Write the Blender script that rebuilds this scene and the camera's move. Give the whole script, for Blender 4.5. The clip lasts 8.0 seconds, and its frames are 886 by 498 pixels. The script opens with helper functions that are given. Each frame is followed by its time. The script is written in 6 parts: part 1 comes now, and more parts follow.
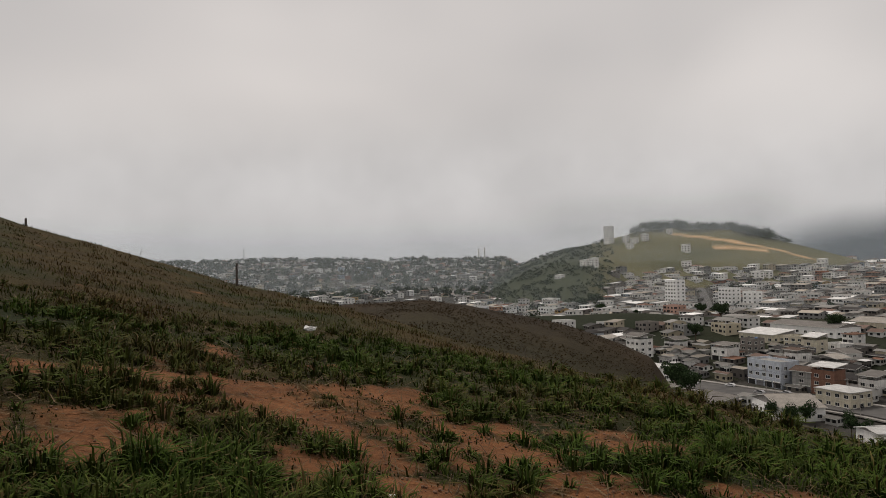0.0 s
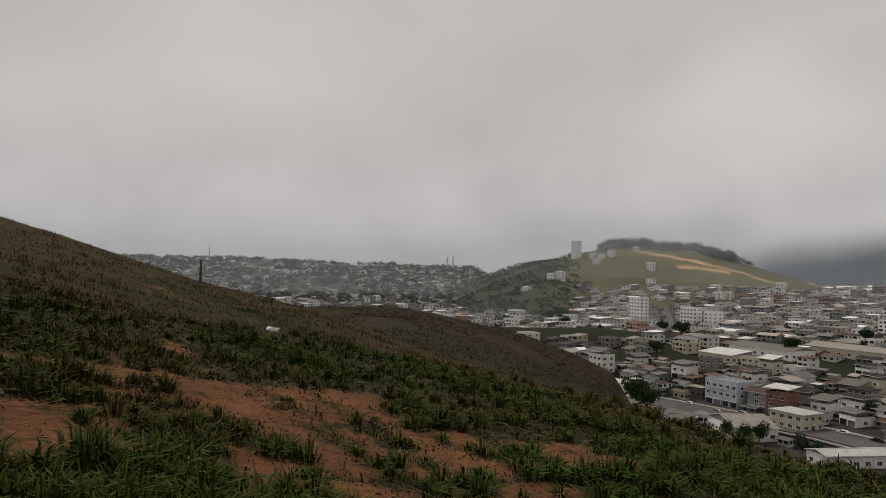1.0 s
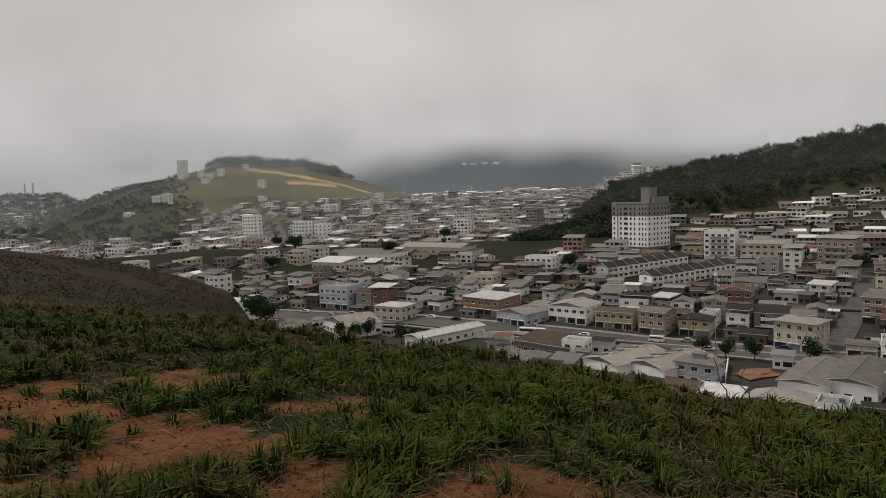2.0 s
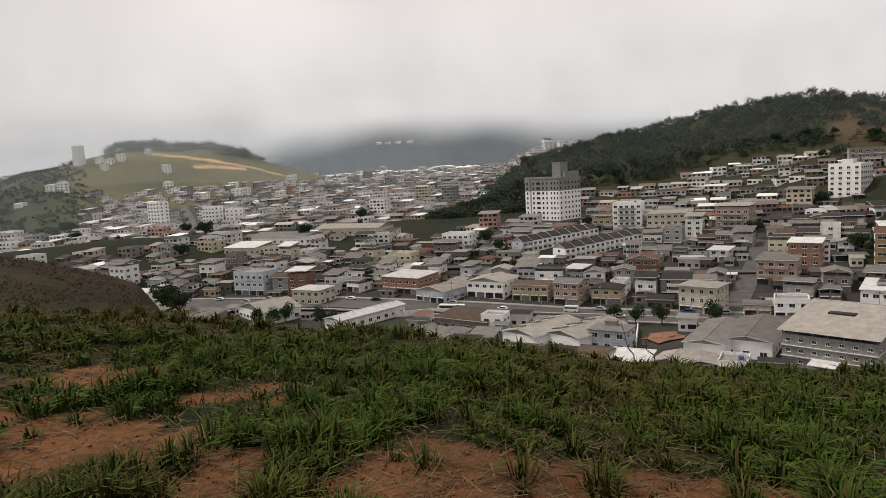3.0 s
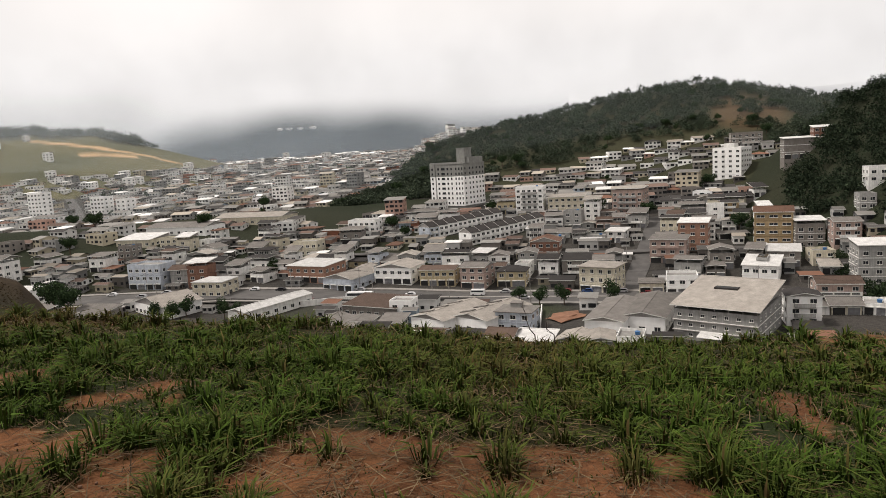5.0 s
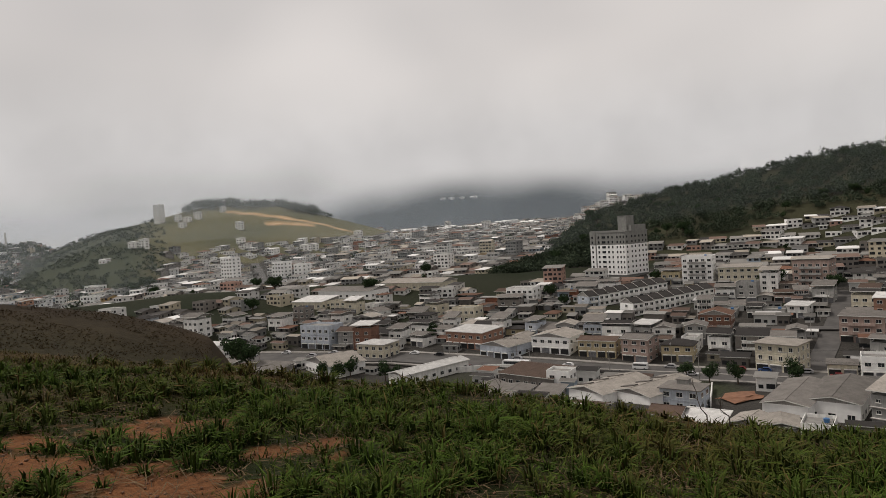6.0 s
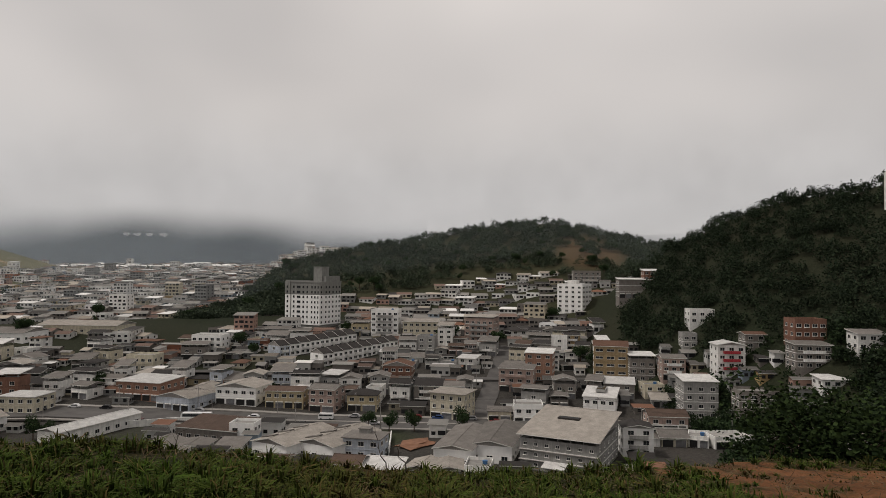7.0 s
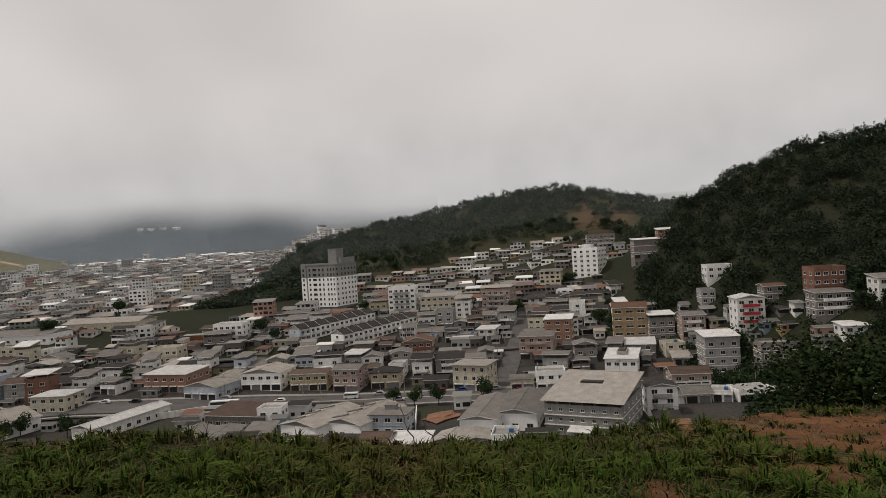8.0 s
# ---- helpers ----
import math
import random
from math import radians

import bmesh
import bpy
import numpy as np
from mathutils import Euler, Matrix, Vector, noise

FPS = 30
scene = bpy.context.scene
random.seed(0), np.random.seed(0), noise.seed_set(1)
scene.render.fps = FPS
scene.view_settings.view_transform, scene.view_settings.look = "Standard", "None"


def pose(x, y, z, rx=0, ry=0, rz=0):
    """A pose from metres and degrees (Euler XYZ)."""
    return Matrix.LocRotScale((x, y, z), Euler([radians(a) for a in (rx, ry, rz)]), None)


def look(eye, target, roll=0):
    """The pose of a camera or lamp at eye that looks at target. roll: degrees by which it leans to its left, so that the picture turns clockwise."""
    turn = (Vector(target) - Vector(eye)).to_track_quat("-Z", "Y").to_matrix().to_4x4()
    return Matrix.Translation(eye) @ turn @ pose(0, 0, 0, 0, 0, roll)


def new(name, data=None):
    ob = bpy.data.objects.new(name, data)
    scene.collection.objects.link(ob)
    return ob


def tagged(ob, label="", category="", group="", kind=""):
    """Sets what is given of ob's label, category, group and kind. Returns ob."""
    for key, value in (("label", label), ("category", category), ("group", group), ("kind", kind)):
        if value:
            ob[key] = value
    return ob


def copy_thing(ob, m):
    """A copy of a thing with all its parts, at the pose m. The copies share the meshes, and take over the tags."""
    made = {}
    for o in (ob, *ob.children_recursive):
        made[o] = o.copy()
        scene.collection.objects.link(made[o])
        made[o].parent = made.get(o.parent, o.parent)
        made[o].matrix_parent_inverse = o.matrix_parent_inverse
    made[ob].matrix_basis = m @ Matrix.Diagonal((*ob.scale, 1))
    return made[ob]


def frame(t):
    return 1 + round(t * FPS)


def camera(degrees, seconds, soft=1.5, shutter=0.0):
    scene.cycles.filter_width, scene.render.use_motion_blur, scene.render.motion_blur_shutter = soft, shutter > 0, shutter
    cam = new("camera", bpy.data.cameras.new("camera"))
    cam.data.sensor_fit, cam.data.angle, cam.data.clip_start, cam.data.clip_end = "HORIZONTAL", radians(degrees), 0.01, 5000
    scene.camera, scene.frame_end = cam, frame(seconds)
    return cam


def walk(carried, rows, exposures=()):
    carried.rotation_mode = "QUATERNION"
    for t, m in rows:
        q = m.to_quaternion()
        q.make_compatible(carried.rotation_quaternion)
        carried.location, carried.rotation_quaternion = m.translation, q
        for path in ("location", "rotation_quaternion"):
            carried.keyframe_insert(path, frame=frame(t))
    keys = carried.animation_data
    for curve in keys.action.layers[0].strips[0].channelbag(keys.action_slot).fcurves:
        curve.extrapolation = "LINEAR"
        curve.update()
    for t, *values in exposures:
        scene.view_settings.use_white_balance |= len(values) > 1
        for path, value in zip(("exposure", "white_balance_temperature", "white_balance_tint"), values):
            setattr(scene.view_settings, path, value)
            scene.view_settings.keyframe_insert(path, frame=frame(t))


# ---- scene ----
# The eye stands on a grassy hilltop, 56 m above the floor of a valley full of houses.
EYE = 56.0
cam = camera(66.1, 8.0, soft=0.6)
PATH = [
    (0.0, pose(0.015, -0.013, EYE, 91.60, 0.92, 0.02)),
    (0.5, pose(0.000, -0.000, EYE, 93.04, -2.12, 3.10)),
    (1.0, pose(0.038, -0.032, EYE, 92.24, -1.76, -2.69)),
    (1.5, pose(0.092, -0.077, EYE, 90.86, 1.70, -22.00)),
    (1.7, pose(0.107, -0.090, EYE, 87.94, 0.70, -29.29)),
    (2.8, pose(0.153, -0.129, EYE, 83.29, 3.10, -39.57)),
    (3.0, pose(0.164, -0.138, EYE, 83.35, 3.15, -41.56)),
    (3.5, pose(0.192, -0.161, EYE, 81.03, 2.98, -48.47)),
    (4.0, pose(0.213, -0.179, EYE, 79.90, 3.30, -50.76)),
    (4.2, pose(0.222, -0.186, EYE, 80.11, 3.73, -52.34)),
    (5.3, pose(0.199, -0.167, EYE, 83.67, 3.17, -45.57)),
    (5.5, pose(0.194, -0.163, EYE, 85.18, 3.27, -41.49)),
    (6.0, pose(0.181, -0.152, EYE, 88.25, 3.63, -36.21)),
    (6.5, pose(0.169, -0.141, EYE, 90.68, 1.63, -45.51)),
    (7.0, pose(0.169, -0.141, EYE, 91.67, -0.51, -61.33)),
    (7.5, pose(0.169, -0.141, EYE, 86.81, 3.56, -64.34)),
    (8.0, pose(0.169, -0.141, EYE, 89.49, 3.55, -60.22)),
]
walk(cam, PATH, [(0.0, 0.0, 6600, 12), (0.5, -0.2, 6600, 12), (1.0, -0.2, 6600, 12), (1.5, -0.2, 6600, 12), (2.8, 0.26, 6600, 12), (3.5, 0.54, 6600, 12), (4.2, 0.72, 6600, 12), (5.5, 0.4, 6600, 12), (6.0, 0.05, 6600, 12), (6.5, -0.18, 6600, 12), (7.0, -0.13, 6600, 12), (7.5, -0.18, 6600, 12), (8.0, -0.05, 6600, 12)])

# ---- light: a low overcast with a soft bright sun behind it ----
SUN_AZ, SUN_EL = 322.0, 62.0
world = bpy.data.worlds.new("overcast")
scene.world = world
world.use_nodes = True


def link(tree, a, b):
    tree.links.new(a, b)


def node(tree, kind, **values):
    n = tree.nodes.new(kind)
    for key, value in values.items():
        n.inputs[key.replace("_", " ")].default_value = value
    return n


def ramp(tree, source, stops):
    n = tree.nodes.new("ShaderNodeValToRGB")
    while len(n.color_ramp.elements) < len(stops):
        n.color_ramp.elements.new(0.5)
    for e, (at, value) in zip(n.color_ramp.elements, stops):
        e.position = at
        e.color = (*value, 1) if isinstance(value, tuple) else (value, value, value, 1)
    link(tree, source, n.inputs[0])
    return n.outputs[0]


def mixed(tree, factor, a, b, blend="MIX"):
    n = tree.nodes.new("ShaderNodeMix")
    n.data_type, n.blend_type = "RGBA", blend
    for socket, value in ((n.inputs[0], factor), (n.inputs[6], a), (n.inputs[7], b)):
        if isinstance(value, (int, float)):
            socket.default_value = value if socket == n.inputs[0] else (value, value, value, 1)
        elif isinstance(value, tuple):
            socket.default_value = (*value, 1)
        else:
            link(tree, value, socket)
    return n.outputs[2]


wt = world.node_tree
sky = wt.nodes.new("ShaderNodeTexSky")
sky.sky_type, sky.sun_disc = "NISHITA", False
sky.sun_elevation, sky.sun_rotation = radians(SUN_EL), radians(SUN_AZ)
sky.air_density, sky.dust_density = 1.0, 4.0
where = wt.nodes.new("ShaderNodeTexCoord")
cloud = node(wt, "ShaderNodeTexNoise", Scale=1.7, Detail=2.5, Roughness=0.45)
stretch = wt.nodes.new("ShaderNodeMapping")
stretch.inputs["Scale"].default_value = (1, 1, 1.9)
stretch.inputs["Location"].default_value = (3.1, 0.4, 0.2)
link(wt, where.outputs["Generated"], stretch.inputs[0])
link(wt, stretch.outputs[0], cloud.inputs["Vector"])
cover = ramp(wt, cloud.outputs["Fac"], [(0.36, (5.4, 5.2, 5.0)), (0.52, (6.25, 5.97, 5.7)), (0.68, (7.2, 6.85, 6.5))])
# thin place in the cloud where the light comes through
thin = wt.nodes.new("ShaderNodeVectorMath")
thin.operation = "DOT_PRODUCT"
thin.inputs[1].default_value = (math.sin(radians(27.5)) * 0.985, math.cos(radians(27.5)) * 0.985, 0.17)
link(wt, where.outputs["Generated"], thin.inputs[0])
cover = mixed(wt, 1.0, cover, ramp(wt, thin.outputs["Value"], [(0.93, 1.0), (0.985, 1.06), (1.0, 1.22)]), "MULTIPLY")
# the cloud is lighter over the low gap in the hills
gap = wt.nodes.new("ShaderNodeVectorMath")
gap.operation = "DOT_PRODUCT"
gap.inputs[1].default_value = (math.sin(radians(80)) * 0.97, math.cos(radians(80)) * 0.97, 0.24)
link(wt, where.outputs["Generated"], gap.inputs[0])
cover = mixed(wt, 1.0, cover, ramp(wt, gap.outputs["Value"], [(0.85, 1.0), (1.0, 1.15)]), "MULTIPLY")
deck = mixed(wt, 0.93, sky.outputs[0], cover)
wt.nodes["Background"].inputs["Strength"].default_value = 0.1
link(wt, deck, wt.nodes["Background"].inputs["Color"])

sun = new("sun", bpy.data.lights.new("sun", "SUN"))
sun.data.energy, sun.data.angle, sun.data.color = 2.0, radians(10), (1.0, 0.95, 0.88)
toward = Vector((math.sin(radians(SUN_AZ)) * math.cos(radians(SUN_EL)), math.cos(radians(SUN_AZ)) * math.cos(radians(SUN_EL)), math.sin(radians(SUN_EL))))
sun.matrix_world = look(toward * 100, (0, 0, 0))


# ---- materials ----
def surface(name, rough=0.85, metal=0.0, specular=0.3):
    m = bpy.data.materials.new(name)
    m.use_nodes = True
    b = m.node_tree.nodes["Principled BSDF"]
    b.inputs["Roughness"].default_value, b.inputs["Metallic"].default_value = rough, metal
    b.inputs["Specular IOR Level"].default_value = specular
    return m, m.node_tree, b


def bumped(tree, b, height, strength, distance):
    n = node(tree, "ShaderNodeBump", Strength=strength, Distance=distance)
    link(tree, height, n.inputs["Height"])
    link(tree, n.outputs[0], b.inputs["Normal"])


def coords(tree, kind="Object"):
    return tree.nodes.new("ShaderNodeTexCoord").outputs[kind]


def noise_of(tree, vector, scale, detail=4.0, rough=0.55):
    n = node(tree, "ShaderNodeTexNoise", Scale=scale, Detail=detail, Roughness=rough)
    link(tree, vector, n.inputs["Vector"])
    return n.outputs["Fac"]


def plain(name, colour, rough=0.85, metal=0.0, vary=0.25, scale=0.6, streaks=True, spread=0.0):
    """Painted or bare surface with broad stains, rain streaks and fine grain."""
    m, t, b = surface(name, rough, metal)
    at = coords(t)
    big = noise_of(t, at, scale)
    lo = tuple(c * (1 - vary) for c in colour)
    hi = tuple(min(0.9, c * (1 + vary * 0.5)) for c in colour)
    c = ramp(t, big, [(0.32, lo), (0.68, hi)])
    if streaks:
        run = t.nodes.new("ShaderNodeMapping")
        run.inputs["Scale"].default_value = (2.2, 2.2, 0.12)
        link(t, at, run.inputs[0])
        c = mixed(t, 0.5, c, ramp(t, noise_of(t, run.outputs[0], 1.4), [(0.35, 0.62), (0.6, 1.0)]), "MULTIPLY")
    if spread:
        info = t.nodes.new("ShaderNodeObjectInfo")
        c = mixed(t, 1.0, c, ramp(t, info.outputs["Random"], [(0.0, 1 - spread), (1.0, 1.0)]), "MULTIPLY")
    link(t, c, b.inputs["Base Color"])
    bumped(t, b, noise_of(t, at, 9.0), 0.25, 0.03)
    return m


def by_attribute(name, rough=0.9, scales=(0.3, 3.0), depth=0.55, bump=(0.3, 0.05), specular=0.2):
    """Colour carried by the mesh (a house's own paint, a stretch of ground cover) with grain at two sizes."""
    m, t, b = surface(name, rough, 0.0, specular)
    a = t.nodes.new("ShaderNodeAttribute")
    a.attribute_name = "tint"
    at = coords(t)
    c = mixed(t, depth, a.outputs["Color"], ramp(t, noise_of(t, at, scales[0]), [(0.3, 0.5), (0.7, 1.25)]), "MULTIPLY")
    c = mixed(t, depth, c, ramp(t, noise_of(t, at, scales[1], 6.0, 0.7), [(0.3, 0.55), (0.7, 1.3)]), "MULTIPLY")
    link(t, c, b.inputs["Base Color"])
    bumped(t, b, noise_of(t, at, scales[1] * 2, 6.0, 0.7), *bump)
    return m


def sheet_roof(name, colour, pitch=0.18, rough=0.7, metal=0.0, spread=0.25):
    """Corrugated sheets: ribs across the slope and overlaps, with lichen and rust stains."""
    m, t, b = surface(name, max(rough, 0.8), metal, 0.1)
    at = coords(t)
    wave = node(t, "ShaderNodeTexWave", Scale=1 / pitch / 3.14, Distortion=0.0)
    wave.bands_direction = "X"
    link(t, at, wave.inputs["Vector"])
    lo, hi = tuple(c * 0.75 for c in colour), tuple(min(0.9, c * 1.12) for c in colour)
    c = ramp(t, noise_of(t, at, 0.35, 5.0, 0.65), [(0.3, lo), (0.65, hi)])
    c = mixed(t, 0.6, c, ramp(t, noise_of(t, at, 2.5, 5.0, 0.7), [(0.35, 0.65), (0.65, 1.1)]), "MULTIPLY")
    info = t.nodes.new("ShaderNodeObjectInfo")
    c = mixed(t, 1.0, c, ramp(t, info.outputs["Random"], [(0.0, 1 - spread), (1.0, 1.0)]), "MULTIPLY")
    link(t, c, b.inputs["Base Color"])
    bumped(t, b, wave.outputs["Fac"], 0.5, 0.05)
    return m


WALLS = {
    "white": plain("white_render", (0.8, 0.79, 0.76), vary=0.18),
    "bright": plain("fresh_white_render", (0.86, 0.85, 0.83), vary=0.1, streaks=False),
    "cream": plain("cream_render", (0.62, 0.57, 0.45)),
    "yellow": plain("yellow_render", (0.5, 0.42, 0.27)),
    "ochre": plain("ochre_render", (0.36, 0.265, 0.15)),
    "grey": plain("grey_render", (0.33, 0.325, 0.31)),
    "block": plain("bare_block", (0.22, 0.2, 0.18)),
    "pink": plain("salmon_render", (0.4, 0.3, 0.26)),
    "orange": plain("orange_render", (0.33, 0.19, 0.135)),
    "brick": plain("bare_brick", (0.22, 0.115, 0.08)),
    "blue": plain("pale_blue_render", (0.5, 0.54, 0.6)),
    "red": plain("red_paint", (0.38, 0.04, 0.05)),
    "slate": plain("slate_grey_render", (0.24, 0.24, 0.225), vary=0.15),
    # near-black: painted shade of openings, also black frames and lettering
    "dark": plain("shade_and_black_paint", (0.03, 0.03, 0.03), streaks=False),
    "green": plain("dark_green_net", (0.03, 0.07, 0.06), streaks=False),
}
ROOFS = {
    "fibre": sheet_roof("fibre_cement_roof", (0.19, 0.175, 0.16)),
    "dark": sheet_roof("weathered_dark_roof", (0.045, 0.041, 0.039)),
    "tile": sheet_roof("clay_tile_roof", (0.15, 0.085, 0.06)),
    "brown": sheet_roof("brown_sheet_roof", (0.115, 0.08, 0.063)),
    "metal": sheet_roof("zinc_roof", (0.62, 0.61, 0.59), rough=0.5, metal=0.0),
    "tan": sheet_roof("dusty_sheet_roof", (0.34, 0.31, 0.275)),
    "slab": plain("concrete_slab", (0.3, 0.29, 0.27), streaks=False, spread=0.3),
}
CONCRETE = plain("concrete", (0.34, 0.32, 0.3))
ASPHALT = plain("asphalt", (0.085, 0.08, 0.076), streaks=False, vary=0.3, scale=0.2)
PAVING = plain("pavement_concrete", (0.26, 0.245, 0.225), streaks=False)
PAINT = plain("white_line_paint", (0.72, 0.71, 0.67), streaks=False)
SHUTTER = plain("steel_shutter", (0.2, 0.2, 0.21), rough=0.5)
METAL = plain("galvanised_steel", (0.3, 0.3, 0.3), rough=0.5, metal=0.6, streaks=False)
TANK = plain("blue_water_tank", (0.05, 0.14, 0.3), rough=0.5, streaks=False)
RUBBER = plain("rubber", (0.02, 0.02, 0.02), streaks=False)
BARK = plain("bark", (0.09, 0.065, 0.045), streaks=False)
POSTWOOD = plain("weathered_wood", (0.08, 0.065, 0.055), streaks=False)


def glass_like(name, colour):
    m, t, b = surface(name, 0.08, 0.0, 0.5)
    at = coords(t, "Object")
    link(t, ramp(t, noise_of(t, at, 0.8), [(0.35, tuple(c * 0.5 for c in colour)), (0.7, colour)]), b.inputs["Base Color"])
    return m


GLASS = glass_like("window_glass", (0.035, 0.04, 0.045))
CARS = {k: plain(k + "_car_paint", c, rough=0.3, vary=0.08, streaks=False) for k, c in
        {"white": (0.7, 0.7, 0.7), "silver": (0.4, 0.4, 0.41), "black": (0.02, 0.02, 0.022), "red": (0.14, 0.015, 0.015), "blue": (0.04, 0.08, 0.2)}.items()}


def leafy(name, dark, light, scale=0.5):
    m, t, b = surface(name, 0.9, 0.0, 0.04)
    geo = t.nodes.new("ShaderNodeNewGeometry")
    c = ramp(t, geo.outputs["Random Per Island"], [(0.0, dark), (1.0, light)])
    c = mixed(t, 0.6, c, ramp(t, noise_of(t, coords(t), scale), [(0.35, 0.55), (0.65, 1.2)]), "MULTIPLY")
    link(t, c, b.inputs["Base Color"])
    return m


LEAF = leafy("tree_leaves", (0.016, 0.028, 0.014), (0.05, 0.08, 0.034))
# paler, greyer green: haze of the hills put into the leaf colour
FOREST = leafy("hazy_forest_leaves", (0.03, 0.042, 0.03), (0.066, 0.084, 0.052), 0.03)
GROUND = by_attribute("ground_cover", 0.95, (0.9, 14.0), 0.75, (0.9, 0.05), 0.1)
HOUSE_PAINT = by_attribute("house_paint", 0.85, (0.15, 1.0), 0.25, (0.2, 0.03))


# ---- lie of the land, in polar form about the hilltop: azimuth in degrees from north (y) clockwise, distance in metres ----
def table(az, pairs):
    return np.interp(az, [p[0] for p in pairs], [p[1] for p in pairs])


def tan_deg(a):
    return np.tan(np.radians(a))


def waves(x, y, size, seed=0.0):
    """Cheap rolling unevenness, about -1 to 1."""
    a, b = x / size + seed, y / size - seed * 1.7
    return (np.sin(1.3 * a + 0.7 * b) + np.sin(-0.8 * a + 1.6 * b + 1.1) + 0.6 * np.sin(2.9 * a + 2.1 * b + seed) + 0.6 * np.sin(2.3 * a - 3.1 * b + 2.0)) / 3.2


OWN_E = [(-180, 2), (-60, 7.5), (-40, 5.9), (-33, 4.1), (-26, 1.9), (-17, -1.0), (-9, -2.9), (0.6, -5.9), (8, -7.8), (17, -9.9), (28, -12.3), (38, -13.5), (50, -15.4),
         (60, -16.4), (67, -16.6), (76, -15.9), (82, -14.7), (93, -13.0), (110, -9), (140, -3), (180, 2)]
OWN_D = [(-180, 50), (-33, 46), (-17, 42), (-9, 30), (0, 24), (8, 19), (17, 15), (28, 12.5), (38, 11), (50, 10), (67, 9.5), (76, 10.5), (82, 14), (93, 20), (110, 30), (180, 50)]
KNOLL_E = [(-30, -9), (-9, -3.1), (-5, -2.8), (-1.7, -2.6), (2, -3.1), (5.4, -3.8), (10, -4.8), (14.5, -6.3), (16.8, -7.4), (18.0, -9.2), (19.5, -12), (25, -30)]
A_E = [(2, -3), (4.5, -0.8), (7, 0.4), (10, 1.5), (13.4, 2.1), (16.5, 2.7), (19, 2.9), (23, 2.6), (25.6, 2.0), (29, 0.9), (32, 0.0), (36, -3)]
B_E = [(42, -4), (46, -1.4), (48, -0.2), (50, 0.6), (53, 1.4), (56, 1.9), (59, 2.3), (63, 3.2), (66, 3.7), (70, 3.9), (73, 3.4), (75.5, 2.7), (79, 2.1), (84, 2.0), (100, 2)]
C_E = [(72, -4), (77, -0.5), (79.5, 1.6), (81.5, 2.5), (83.6, 3.8), (86.5, 5.0), (89, 5.8), (93, 5.9), (95.5, 6.8), (100, 7.5), (120, 9), (180, 6)]
M_E = [(18, -3), (25, 2.2), (27.5, 3.8), (32, 6), (44, 6), (50, 4.2), (58, 3.2), (80, 3)]
L_E = [(-70, 0.6), (-30, 0.7), (5, 0.65), (9, -1)]
N_E = [(43, -4), (46.5, -0.5), (48.5, 1.0), (51, 1.5), (54, 1.4), (62, 1.2), (66, -4)]


def valley(az, d):
    """Height of the valley floor: flat near the main road, then rising away from it."""
    mid = table(az, [(20, -48), (35, -44), (48, -37), (60, -36), (80, -34)])
    far = table(az, [(-20, -42), (3, -40), (12, -34), (20, -33), (45, -26), (60, -22)])
    steps = [(0, -56 + 0 * mid), (265, -56 + 0 * mid), (415, mid), (600, far), (900, far + 12), (1500, far + 28), (4600, far + 40)]
    z = steps[0][1] + 0 * d
    for (d0, z0), (d1, z1) in zip(steps, steps[1:]):
        z = np.where(d > d0, z0 + (z1 - z0) * np.clip((d - d0) / (d1 - d0), 0, 1), z)
    return z


def rise(az, d, foot, crest, top, bend=0.85, back=0.45):
    """A hill that climbs from foot to crest, as high there as the angle top says, and falls away behind."""
    zf, zc = valley(az, foot), crest * tan_deg(top)
    t = np.clip((d - foot) / (crest - foot), 0, 1)
    z = zf + (zc - zf) * t ** bend
    z = np.where(d > crest, zc - back * (d - crest), z)
    return np.where(d < foot, -999.0, z)


